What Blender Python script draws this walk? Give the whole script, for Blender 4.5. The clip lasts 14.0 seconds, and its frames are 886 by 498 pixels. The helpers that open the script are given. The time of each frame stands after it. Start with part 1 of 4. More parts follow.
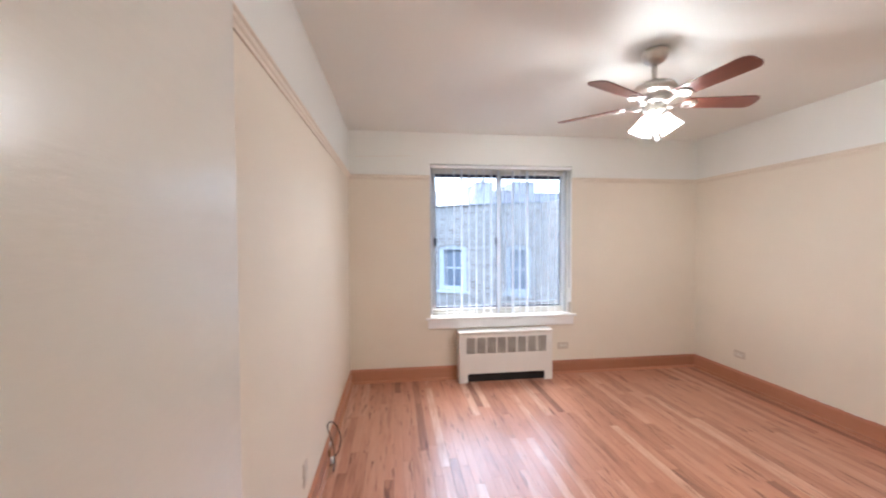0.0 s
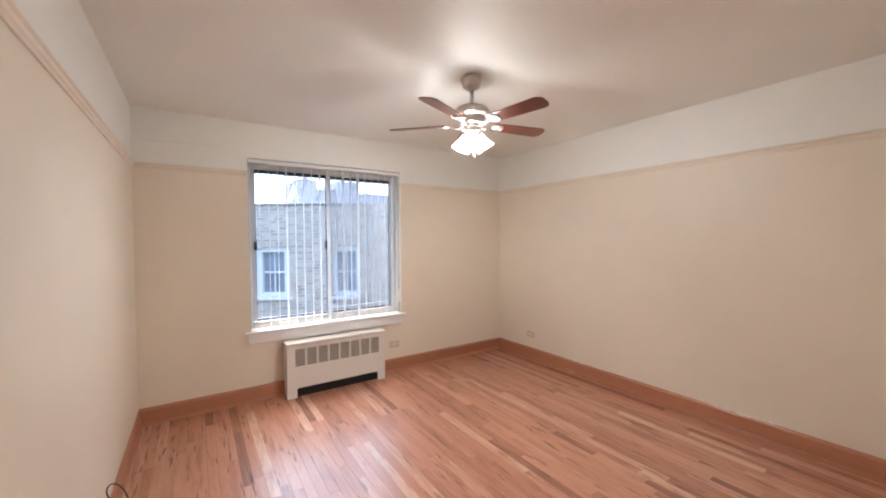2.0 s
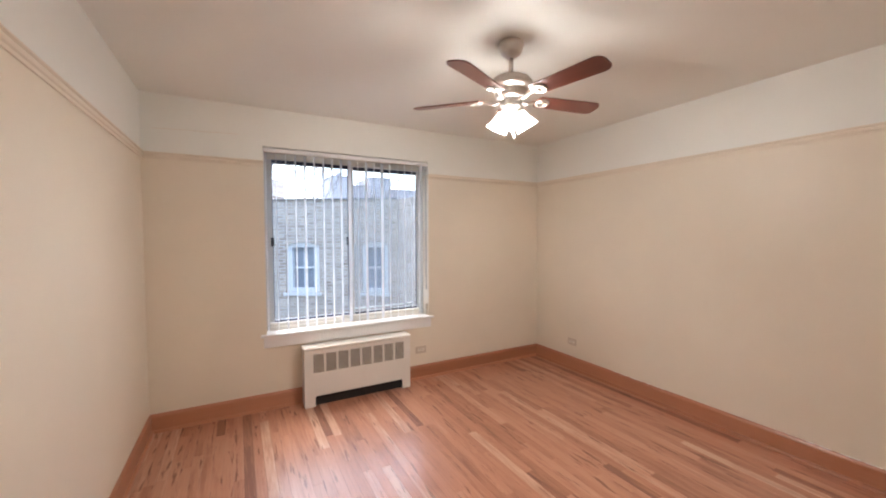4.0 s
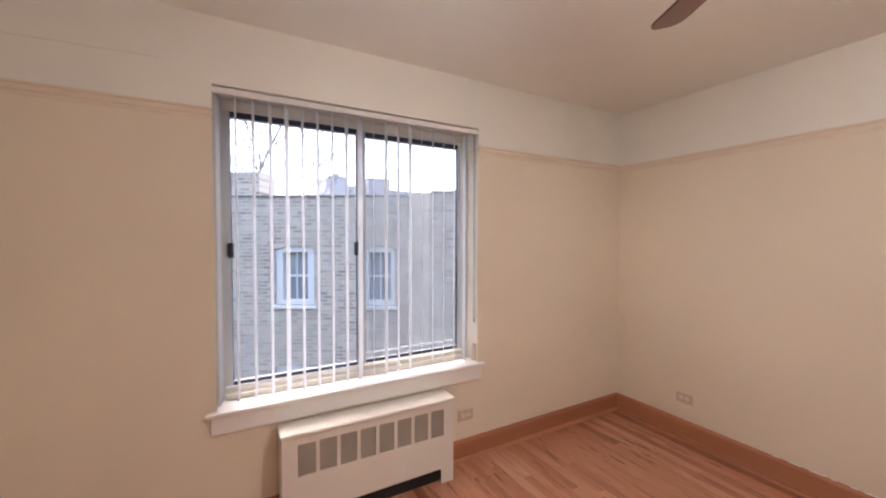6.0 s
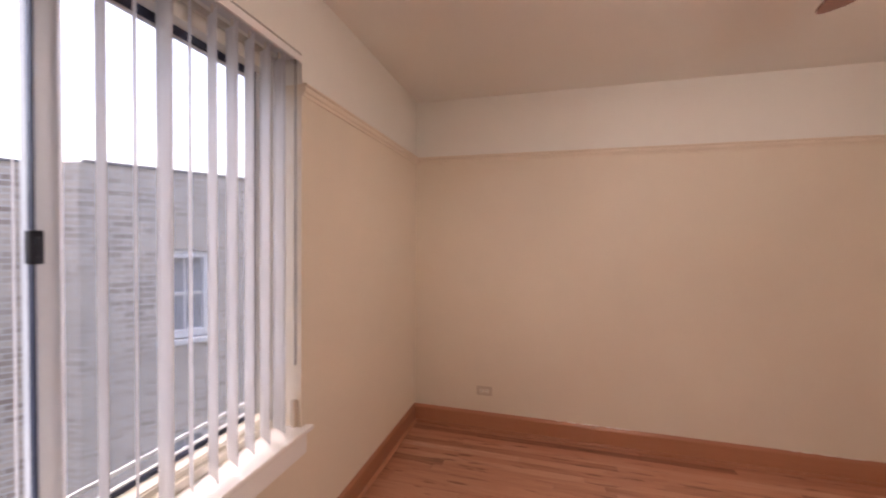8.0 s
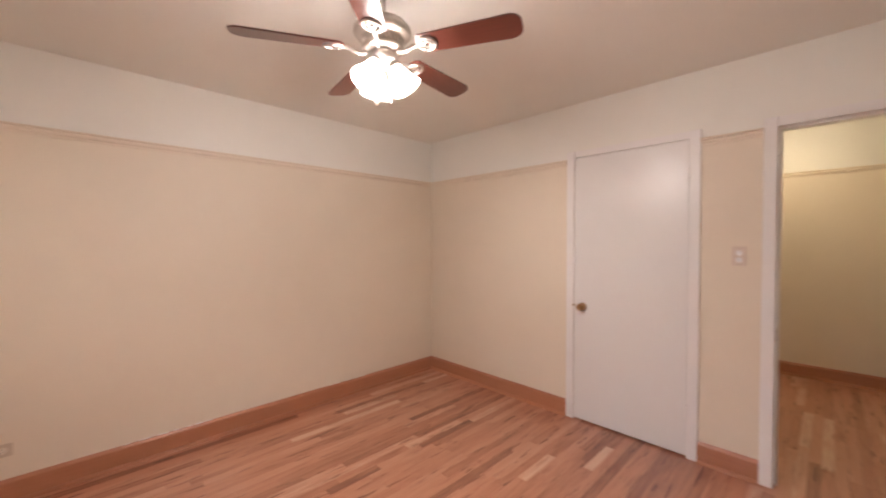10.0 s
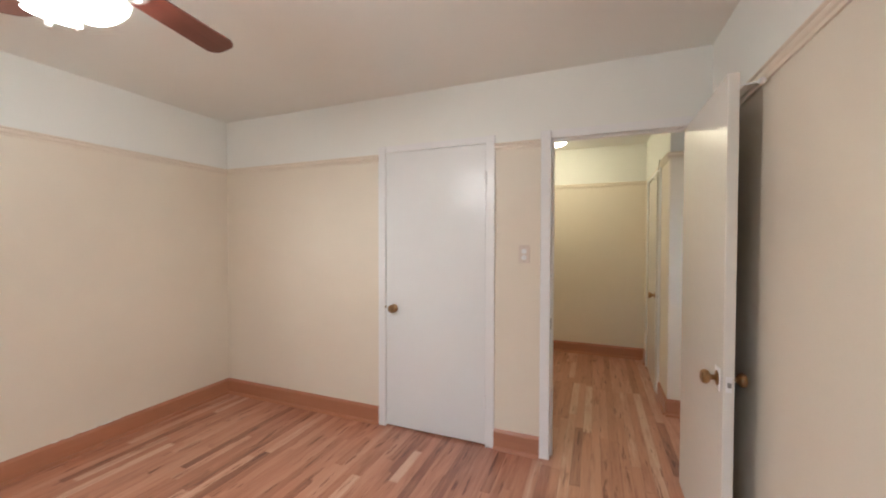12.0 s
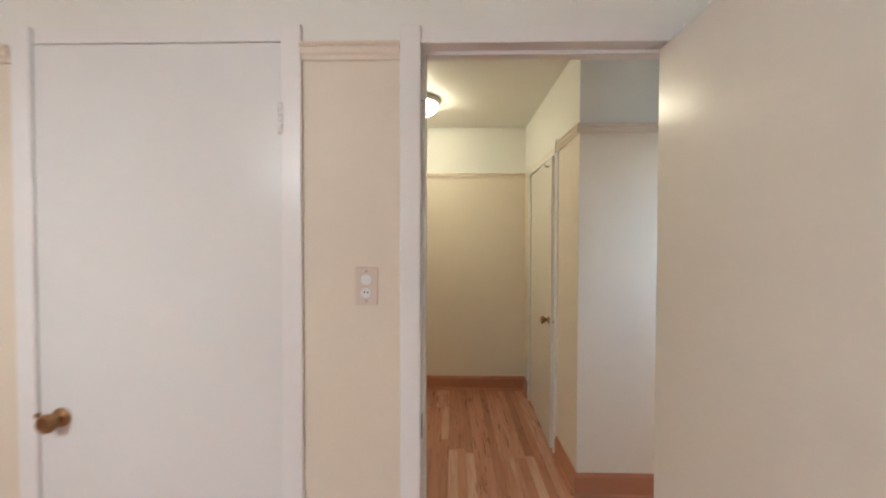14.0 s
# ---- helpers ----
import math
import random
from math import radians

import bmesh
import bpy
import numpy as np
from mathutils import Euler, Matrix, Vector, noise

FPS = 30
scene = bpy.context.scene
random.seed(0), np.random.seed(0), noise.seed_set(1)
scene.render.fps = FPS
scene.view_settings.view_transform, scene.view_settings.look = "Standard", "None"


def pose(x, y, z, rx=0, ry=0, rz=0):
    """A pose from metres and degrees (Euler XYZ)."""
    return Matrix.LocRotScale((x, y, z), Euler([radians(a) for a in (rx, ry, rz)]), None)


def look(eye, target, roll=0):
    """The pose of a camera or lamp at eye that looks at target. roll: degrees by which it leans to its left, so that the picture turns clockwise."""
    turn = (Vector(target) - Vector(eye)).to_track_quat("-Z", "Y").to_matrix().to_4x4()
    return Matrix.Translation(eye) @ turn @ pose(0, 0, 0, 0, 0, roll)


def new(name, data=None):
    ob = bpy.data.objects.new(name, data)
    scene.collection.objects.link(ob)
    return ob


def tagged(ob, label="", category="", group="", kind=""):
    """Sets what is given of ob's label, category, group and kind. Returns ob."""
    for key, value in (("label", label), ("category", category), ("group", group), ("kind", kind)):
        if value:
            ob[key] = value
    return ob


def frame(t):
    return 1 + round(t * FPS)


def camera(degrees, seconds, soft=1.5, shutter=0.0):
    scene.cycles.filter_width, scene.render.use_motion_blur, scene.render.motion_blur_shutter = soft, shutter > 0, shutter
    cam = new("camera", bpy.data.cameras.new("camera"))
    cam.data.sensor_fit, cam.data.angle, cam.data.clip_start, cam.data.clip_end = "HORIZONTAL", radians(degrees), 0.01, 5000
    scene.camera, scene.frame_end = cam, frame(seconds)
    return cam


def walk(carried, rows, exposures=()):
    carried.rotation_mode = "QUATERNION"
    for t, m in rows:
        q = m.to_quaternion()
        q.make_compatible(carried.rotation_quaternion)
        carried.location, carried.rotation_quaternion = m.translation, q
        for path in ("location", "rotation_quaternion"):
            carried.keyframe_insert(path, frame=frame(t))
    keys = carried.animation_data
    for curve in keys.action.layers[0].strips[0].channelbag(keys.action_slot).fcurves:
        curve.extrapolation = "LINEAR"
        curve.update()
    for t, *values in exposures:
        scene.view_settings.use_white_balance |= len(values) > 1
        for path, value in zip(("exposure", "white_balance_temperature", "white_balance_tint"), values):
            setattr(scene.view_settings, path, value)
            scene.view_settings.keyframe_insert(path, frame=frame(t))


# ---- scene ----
cam = camera(99.1, 14.0, soft=2.0, shutter=0.4)
PATH = [
    (0, (-0.401, -0.435, 1.402), (-0.149, 1.548, 1.351), -0.3),
    (0.5, (-0.404, -0.397, 1.396), (0.221, 1.503, 1.355), -0.4),
    (1, (-0.448, -0.385, 1.396), (0.473, 1.39, 1.352), -0.6),
    (1.5, (-0.433, -0.382, 1.443), (0.621, 1.317, 1.379), -0.3),
    (2, (-0.448, -0.397, 1.43), (0.648, 1.275, 1.374), -0.5),
    (4.5, (-0.098, 0.171, 1.442), (0.814, 1.949, 1.364), -0.1),
    (5, (0.029, 0.522, 1.447), (0.921, 2.31, 1.374), -0.0),
    (5.5, (0.023, 0.906, 1.431), (0.926, 2.69, 1.368), 0.1),
    (6, (0.025, 1.247, 1.444), (0.994, 2.996, 1.382), 0.1),
    (6.5, (0.038, 1.605, 1.439), (1.258, 3.189, 1.389), 0.1),
    (7, (0.007, 1.904, 1.438), (1.501, 3.234, 1.403), -0.0),
    (7.5, (0.001, 2.127, 1.426), (1.752, 3.091, 1.389), -0.0),
    (8, (0.081, 2.338, 1.4), (2.012, 2.857, 1.356), 0.6),
    (8.5, (0.08, 2.385, 1.37), (2.079, 2.455, 1.36), -0.1),
    (9, (-0.045, 2.449, 1.376), (1.889, 1.94, 1.363), -0.1),
    (11.3, (-0.266, 2.338, 1.424), (0.608, 0.541, 1.364), -0.1),
    (11.5, (-0.279, 2.272, 1.421), (0.574, 0.464, 1.366), 0.0),
    (12, (-0.258, 2.1, 1.39), (0.49, 0.246, 1.348), 0.1),
    (12.5, (-0.178, 1.863, 1.407), (0.379, -0.057, 1.374), 0.1),
    (13, (-0.147, 1.547, 1.403), (0.224, -0.418, 1.369), -0.0),
    (13.5, (-0.113, 1.142, 1.399), (0.115, -0.845, 1.387), -0.0),
    (14, (-0.089, 0.782, 1.442), (-0.045, -1.217, 1.4), 0.1),
]
EXPOSURES = [(0.0, 1.61, 5650, 6), (2.0, 1.42, 5980, 7), (5.0, 1.25, 6380, 10), (6.0, 1.10, 6600, 15), (7.0, 0.88, 6950, 19), (8.0, 0.85, 7250, 26), (9.0, 1.07, 7300, 26), (11.5, 1.46, 5780, 2), (14.0, 1.50, 5780, 3)]
walk(cam, [(t, look(eye, target, roll)) for t, eye, target, roll in PATH], EXPOSURES)


# ---- world, sun, exposure ----
world = bpy.data.worlds.new("world")
scene.world = world
world.use_nodes = True
wn, wl = world.node_tree.nodes, world.node_tree.links
sky = wn.new("ShaderNodeTexSky")
sky.sky_type, sky.sun_disc = "NISHITA", False
sky.sun_elevation, sky.sun_rotation = radians(68), radians(0)
sky.air_density, sky.dust_density, sky.ozone_density = 1.0, 4.0, 1.0
pale = wn.new("ShaderNodeHueSaturation")
pale.inputs["Saturation"].default_value = 0.95
wl.new(sky.outputs[0], pale.inputs["Color"])
wl.new(pale.outputs[0], wn["Background"].inputs[0])
wn["Background"].inputs[1].default_value = 0.44
sun = new("sun", bpy.data.lights.new("sun", "SUN"))
sun.data.energy, sun.data.angle, sun.data.color = 0.06, radians(25), (0.8, 0.9, 1.0)
sun.matrix_basis = pose(0, 0, 30, -22, 0, 0)
pwin = new("passage_window_light", bpy.data.lights.new("passage_window_light", "AREA"))
pwin.data.shape, pwin.data.size, pwin.data.size_y, pwin.data.energy, pwin.data.color = "RECTANGLE", 0.85, 0.75, 0.40, (0.70, 0.82, 1.0)
pwin.matrix_basis = pose(-1.90, -0.36, 1.70, -90, 0, 0)

# ---- materials ----


def nodes_of(name):
    m = bpy.data.materials.new(name)
    m.use_nodes = True
    return m, m.node_tree.nodes, m.node_tree.links, m.node_tree.nodes["Principled BSDF"]


def noise_tex(n, l, vec, scale, detail=4.0, rough=0.55):
    t = n.new("ShaderNodeTexNoise")
    t.inputs["Scale"].default_value, t.inputs["Detail"].default_value, t.inputs["Roughness"].default_value = scale, detail, rough
    l.new(vec, t.inputs["Vector"])
    return t.outputs["Fac"]


def ramp(n, l, fac, stops):
    r = n.new("ShaderNodeValToRGB")
    e = r.color_ramp.elements
    while len(e) < len(stops):
        e.new(0.5)
    for el, (p, c) in zip(e, stops):
        el.position, el.color = p, (*c, 1)
    l.new(fac, r.inputs[0])
    return r.outputs[0]


def surface(name, col, rough=0.5, metal=0.0, vary=0.06, scale=3.0, fine=90.0, bump=0.08, coat=0.0, rvary=0.08, brush=1.0):
    """A painted, plastic or metal surface: colour drifts at two scales, with fine relief."""
    m, n, l, b = nodes_of(name)
    vec = n.new("ShaderNodeTexCoord").outputs["Object"]
    strokes = n.new("ShaderNodeMapping")
    strokes.inputs["Scale"].default_value = (1, brush, 1)
    l.new(vec, strokes.inputs["Vector"])
    big, small = noise_tex(n, l, vec, scale), noise_tex(n, l, strokes.outputs[0], fine)
    mix = n.new("ShaderNodeMath")
    mix.operation = "MULTIPLY_ADD"
    l.new(small, mix.inputs[0])
    mix.inputs[1].default_value = 0.35
    l.new(big, mix.inputs[2])
    lo, hi = [max(c * (1 - vary), 0) for c in col], [min(c * (1 + vary), 1) for c in col]
    l.new(ramp(n, l, mix.outputs[0], [(0.4, lo), (0.95, hi)]), b.inputs["Base Color"])
    rr = n.new("ShaderNodeMapRange")
    rr.inputs["To Min"].default_value, rr.inputs["To Max"].default_value = max(rough - rvary, 0.02), rough + rvary
    l.new(big, rr.inputs["Value"])
    l.new(rr.outputs[0], b.inputs["Roughness"])
    b.inputs["Metallic"].default_value, b.inputs["Coat Weight"].default_value = metal, coat
    if bump:
        bp = n.new("ShaderNodeBump")
        bp.inputs["Strength"].default_value, bp.inputs["Distance"].default_value = bump, 0.004
        l.new(small, bp.inputs["Height"])
        l.new(bp.outputs[0], b.inputs["Normal"])
    return m


def timber(name, stops, rough=0.3, along=1, stretch=22.0, coat=0.15, dark=0.6, spread=0.8, grainy=0.17, coat_rough=0.26, streak=(0.73, 0.80)):
    """Varnished wood: each piece takes its own tone, with streaks along one axis and dark mineral flecks."""
    m, n, l, b = nodes_of(name)
    info, geo, tc = n.new("ShaderNodeObjectInfo"), n.new("ShaderNodeNewGeometry"), n.new("ShaderNodeTexCoord")

    def calc(op, a, v1=None, v2=None):
        q = n.new("ShaderNodeMath")
        q.operation = op
        for i, v in enumerate((a, v1, v2)):
            if v is None:
                continue
            if isinstance(v, (int, float)):
                q.inputs[i].default_value = v
            else:
                l.new(v, q.inputs[i])
        return q.outputs[0]

    def stretched(across, lengthwise, detail, rgh):
        mp = n.new("ShaderNodeMapping")
        sc = [across, across, across]
        sc[along] = lengthwise
        mp.inputs["Scale"].default_value = sc
        l.new(vec.outputs[0], mp.inputs["Vector"])
        return noise_tex(n, l, mp.outputs[0], 1.0, detail, rgh)

    def stain(fac, lo, hi, amount, colour, under):
        veil = n.new("ShaderNodeMapRange")
        veil.inputs["From Min"].default_value, veil.inputs["From Max"].default_value = lo, hi
        veil.inputs["To Max"].default_value = amount
        l.new(fac, veil.inputs["Value"])
        mx = n.new("ShaderNodeMix")
        mx.data_type, mx.blend_type = "RGBA", "MULTIPLY"
        l.new(veil.outputs[0], mx.inputs["Factor"])
        l.new(under, mx.inputs["A"])
        mx.inputs["B"].default_value = (*colour, 1)
        return mx.outputs["Result"]

    piece = calc("FRACT", calc("ADD", info.outputs["Random"], geo.outputs["Random Per Island"]))
    off = n.new("ShaderNodeVectorMath")
    off.operation = "SCALE"
    off.inputs[0].default_value = (7.3, 31.7, 3.1)
    l.new(piece, off.inputs["Scale"])
    vec = n.new("ShaderNodeVectorMath")
    vec.operation = "ADD"
    l.new(tc.outputs["Object"], vec.inputs[0])
    l.new(off.outputs[0], vec.inputs[1])
    grain = stretched(stretch, stretch / 18, 3, 0.55)
    fine = stretched(stretch * 4, stretch / 4.5, 2, 0.5)
    # the piece's own tone sits mostly near the middle, with a few pale and dark ones
    lean = calc("SUBTRACT", piece, 0.5)
    cubed = calc("MULTIPLY", calc("MULTIPLY", lean, lean), lean)
    own = calc("MULTIPLY_ADD", lean, spread * 0.45, calc("MULTIPLY_ADD", cubed, spread * 2.2, 0.5 - grainy / 2))
    tone = calc("MULTIPLY_ADD", fine, 0.34, calc("MULTIPLY_ADD", grain, grainy, calc("SUBTRACT", own, 0.17)))
    col = ramp(n, l, tone, stops)
    col = stain(stretched(15.0, 1.9, 4, 0.6), 0.53, 0.74, dark, (0.60, 0.44, 0.37), col)
    col = stain(stretched(34.0, 3.4, 3, 0.6), streak[0], streak[1], dark, (0.36, 0.22, 0.16), col)
    col = stain(stretched(150.0, 4.0, 2, 0.5), streak[0], streak[1] + 0.06, dark * 0.4, (0.46, 0.31, 0.25), col)
    l.new(col, b.inputs["Base Color"])
    rr = n.new("ShaderNodeMapRange")
    rr.inputs["To Min"].default_value, rr.inputs["To Max"].default_value = rough - 0.02, rough + 0.03
    l.new(grain, rr.inputs["Value"])
    l.new(rr.outputs[0], b.inputs["Roughness"])
    b.inputs["Coat Weight"].default_value, b.inputs["Coat Roughness"].default_value = coat, coat_rough
    bp = n.new("ShaderNodeBump")
    bp.inputs["Strength"].default_value, bp.inputs["Distance"].default_value = 0.004, 0.002
    l.new(fine, bp.inputs["Height"])
    l.new(bp.outputs[0], b.inputs["Normal"])
    return m


def glowing(name, col, strength):
    m, n, l, b = nodes_of(name)
    b.inputs["Base Color"].default_value = (0.9, 0.9, 0.88, 1)
    b.inputs["Emission Color"].default_value = (*col, 1)
    b.inputs["Emission Strength"].default_value = strength
    b.inputs["Roughness"].default_value = 0.35
    return m


def frosted_shade(name, col, strength):
    """Lit frosted glass that glows and lets part of the bulb's light through."""
    m = glowing(name, col, strength)
    n, l = m.node_tree.nodes, m.node_tree.links
    tr, mx = n.new("ShaderNodeBsdfTransparent"), n.new("ShaderNodeMixShader")
    mx.inputs[0].default_value = 0.72
    l.new(tr.outputs[0], mx.inputs[1])
    l.new(n["Principled BSDF"].outputs[0], mx.inputs[2])
    l.new(mx.outputs[0], n["Material Output"].inputs[0])
    return m


def pane_glass(name):
    m, n, l, b = nodes_of(name)
    out = n["Material Output"]
    tr, gl, fr, mx, pw = (n.new("ShaderNode" + k) for k in ("BsdfTransparent", "BsdfGlossy", "LayerWeight", "MixShader", "Math"))
    gl.inputs["Roughness"].default_value, fr.inputs["Blend"].default_value = 0.02, 0.5
    tr.inputs["Color"].default_value = (0.94, 0.96, 0.97, 1)
    pw.operation = "POWER"
    pw.inputs[1].default_value = 3.5
    l.new(fr.outputs["Facing"], pw.inputs[0])
    l.new(pw.outputs[0], mx.inputs[0])
    l.new(tr.outputs[0], mx.inputs[1])
    l.new(gl.outputs[0], mx.inputs[2])
    l.new(mx.outputs[0], out.inputs[0])
    n.remove(b)
    return m


def insect_mesh(name):
    m, n, l, b = nodes_of(name)
    out = n["Material Output"]
    tr, mx = n.new("ShaderNodeBsdfTransparent"), n.new("ShaderNodeMixShader")
    b.inputs["Base Color"].default_value, b.inputs["Roughness"].default_value = (0.66, 0.70, 0.77, 1), 0.6
    mx.inputs[0].default_value = 0.16
    l.new(tr.outputs[0], mx.inputs[1])
    l.new(b.outputs[0], mx.inputs[2])
    l.new(mx.outputs[0], out.inputs[0])
    return m


def vinyl_slat(name):
    m, n, l, b = nodes_of(name)
    out = n["Material Output"]
    tl, mx = n.new("ShaderNodeBsdfTranslucent"), n.new("ShaderNodeMixShader")
    vec = n.new("ShaderNodeTexCoord").outputs["Object"]
    c = ramp(n, l, noise_tex(n, l, vec, 6), [(0.3, (0.86, 0.868, 0.88)), (0.7, (0.905, 0.91, 0.92))])
    l.new(c, b.inputs["Base Color"])
    l.new(c, tl.inputs["Color"])
    b.inputs["Roughness"].default_value = 0.45
    mx.inputs[0].default_value = 0.34
    l.new(b.outputs[0], mx.inputs[1])
    l.new(tl.outputs[0], mx.inputs[2])
    l.new(mx.outputs[0], out.inputs[0])
    return m


def brickwork(name):
    m, n, l, b = nodes_of(name)
    tc, sep, com = n.new("ShaderNodeTexCoord"), n.new("ShaderNodeSeparateXYZ"), n.new("ShaderNodeCombineXYZ")
    l.new(tc.outputs["Object"], sep.inputs[0])
    l.new(sep.outputs["X"], com.inputs["X"])
    l.new(sep.outputs["Z"], com.inputs["Y"])
    br = n.new("ShaderNodeTexBrick")
    l.new(com.outputs[0], br.inputs["Vector"])
    for k, v in (("Scale", 1.0), ("Brick Width", 0.21), ("Row Height", 0.075), ("Mortar Size", 0.010), ("Bias", -0.1), ("Mortar Smooth", 0.2)):
        br.inputs[k].default_value = v
    br.inputs["Color1"].default_value = (0.55, 0.46, 0.38, 1)
    br.inputs["Color2"].default_value = (0.27, 0.205, 0.165, 1)
    br.inputs["Mortar"].default_value = (0.56, 0.52, 0.47, 1)
    bands = n.new("ShaderNodeMapping")
    bands.inputs["Scale"].default_value = (2.2, 1.0, 0.45)
    l.new(tc.outputs["Object"], bands.inputs["Vector"])
    blot = noise_tex(n, l, bands.outputs[0], 1.0, 4)
    mx = n.new("ShaderNodeMix")
    mx.data_type = "RGBA"
    mr = n.new("ShaderNodeMapRange")
    mr.inputs["From Min"].default_value, mr.inputs["From Max"].default_value, mr.inputs["To Max"].default_value = 0.44, 0.62, 0.65
    l.new(blot, mr.inputs["Value"])
    l.new(mr.outputs[0], mx.inputs["Factor"])
    l.new(br.outputs["Color"], mx.inputs["A"])
    mx.inputs["B"].default_value = (0.46, 0.405, 0.345, 1)
    l.new(mx.outputs["Result"], b.inputs["Base Color"])
    b.inputs["Roughness"].default_value = 0.9
    bp = n.new("ShaderNodeBump")
    bp.inputs["Strength"].default_value, bp.inputs["Distance"].default_value, bp.invert = 0.2, 0.008, True
    l.new(br.outputs["Fac"], bp.inputs["Height"])
    l.new(bp.outputs[0], b.inputs["Normal"])
    return m


CREAM = surface("cream_wall_paint", (0.79, 0.71, 0.588), 0.5, vary=0.035, scale=1.6, fine=160, bump=0.14)
WHITE = surface("white_ceiling_paint", (0.85, 0.848, 0.795), 0.55, vary=0.025, scale=1.2, fine=150, bump=0.14)
RAIL = surface("rail_paint", (0.785, 0.695, 0.575), 0.42, vary=0.05, fine=60)
TRIM = surface("white_trim_enamel", (0.85, 0.84, 0.83), 0.3, vary=0.03, fine=45, bump=0.1)
DOOR = surface("white_door_enamel", (0.795, 0.795, 0.785), 0.31, vary=0.012, scale=0.8, fine=22, bump=0.03, rvary=0.0)
DOOR_CREAM = surface("cream_door_enamel", (0.82, 0.79, 0.725), 0.25, vary=0.015, scale=0.8, fine=45, bump=0.22, rvary=0.0, brush=0.25)
ENAMEL = surface("radiator_enamel", (0.76, 0.73, 0.675), 0.32, vary=0.03, fine=70, bump=0.06)
PLATE = surface("beige_plate_plastic", (0.60, 0.51, 0.41), 0.35, vary=0.03)
IVORY = surface("ivory_plastic", (0.78, 0.72, 0.62), 0.3, vary=0.03)
SWITCHPLATE = surface("tan_switch_plastic", (0.71, 0.61, 0.52), 0.35, vary=0.03)
GREY = surface("grey_metal_mesh", (0.62, 0.575, 0.50), 0.5, metal=0.1, vary=0.1)
# near-black: paints the shade inside the radiator cover, also colours the subfloor
DARK = surface("dark_shade_and_subfloor", (0.014, 0.012, 0.011), 0.8, vary=0.2)
BLACK = surface("black_plastic", (0.02, 0.02, 0.024), 0.35, vary=0.1)
GASKET = surface("dark_blue_gasket", (0.03, 0.04, 0.075), 0.5, vary=0.15)
ALU = surface("window_aluminium", (0.64, 0.65, 0.645), 0.4, metal=0.0, vary=0.05)
VINYL = surface("beige_window_frame", (0.76, 0.72, 0.64), 0.4, vary=0.04)
NICKEL = surface("brushed_nickel", (0.62, 0.585, 0.54), 0.38, metal=1.0, vary=0.06, fine=140, bump=0.03)
BRASS = surface("aged_brass", (0.36, 0.22, 0.11), 0.32, metal=1.0, vary=0.25, scale=40, fine=160)
STEEL = surface("dull_steel", (0.35, 0.33, 0.31), 0.4, metal=0.8, vary=0.15)
OAK = timber("red_oak_boards", [(0.05, (0.255, 0.092, 0.05)), (0.25, (0.41, 0.166, 0.094)), (0.5, (0.50, 0.222, 0.132)), (0.75, (0.555, 0.275, 0.176)), (0.97, (0.65, 0.40, 0.28))], 0.42, stretch=30.0, coat=0.9, dark=0.82, spread=0.9, grainy=0.55, coat_rough=0.26, streak=(0.605, 0.67))
BASE_X = timber("stained_baseboard_lengthwise", [(0.0, (0.34, 0.138, 0.073)), (0.5, (0.425, 0.180, 0.096)), (1.0, (0.49, 0.217, 0.12))], 0.32, along=0, dark=0.1)
BASE_Y = timber("stained_baseboard_across", [(0.0, (0.34, 0.138, 0.073)), (0.5, (0.425, 0.180, 0.096)), (1.0, (0.49, 0.217, 0.12))], 0.32, along=1, dark=0.1)
CHERRY = timber("cherry_blade_veneer", [(0.0, (0.05, 0.016, 0.011)), (0.5, (0.115, 0.031, 0.02)), (1.0, (0.17, 0.05, 0.032))], 0.28, along=0, stretch=30, coat=0.3)
SHADE = frosted_shade("lit_frosted_glass", (1.0, 0.92, 0.87), 11.0)
BULB = glowing("lit_bulb_glass", (1.0, 0.92, 0.87), 1100.0)
DOME = glowing("lit_dome_glass", (1.0, 0.83, 0.56), 17.0)
GLASS = pane_glass("window_glass")
SCREEN = insect_mesh("insect_screen")
SLAT = vinyl_slat("vinyl_slat")
BRICK = brickwork("buff_brick")
STONE = surface("grey_coping", (0.22, 0.22, 0.23), 0.8, vary=0.15, scale=2)
OUTWHITE = surface("white_window_surround", (0.71, 0.705, 0.70), 0.6, vary=0.05)
OUTGLASS = surface("dark_far_glass", (0.27, 0.29, 0.325), 0.12, vary=0.3, scale=1.5, bump=0)
BARK = surface("grey_bark", (0.26, 0.24, 0.235), 0.9, vary=0.2, scale=5)
# masonry colour lightened to paint in the haze of distance
FAR = surface("far_masonry_with_haze", (0.60, 0.55, 0.55), 0.9, vary=0.12, scale=0.4)
ASPHALT = surface("alley_asphalt", (0.06, 0.06, 0.062), 0.9, vary=0.2, scale=0.6)

# ---- builders ----


def link(name, bm, mats, parent=None, loc=None):
    bmesh.ops.recalc_face_normals(bm, faces=bm.faces)
    me = bpy.data.meshes.new(name)
    bm.to_mesh(me)
    bm.free()
    for m in mats if isinstance(mats, (list, tuple)) else [mats]:
        me.materials.append(m)
    ob = new(name, me)
    if parent is not None:
        ob.parent = parent
    if loc is not None:
        ob.location = loc
    return ob


def part(name, bm, material, parent, label="", loc=None):
    ob = link(name, bm, material, parent, loc)
    if label:
        ob["label"] = label
    return ob


def thing(name, loc, label, category, group="", kind="", turn=0.0):
    ob = new(name)
    ob.empty_display_size = 0.1
    ob.matrix_basis = pose(*loc, 0, 0, turn)
    return tagged(ob, label, category, group, kind)


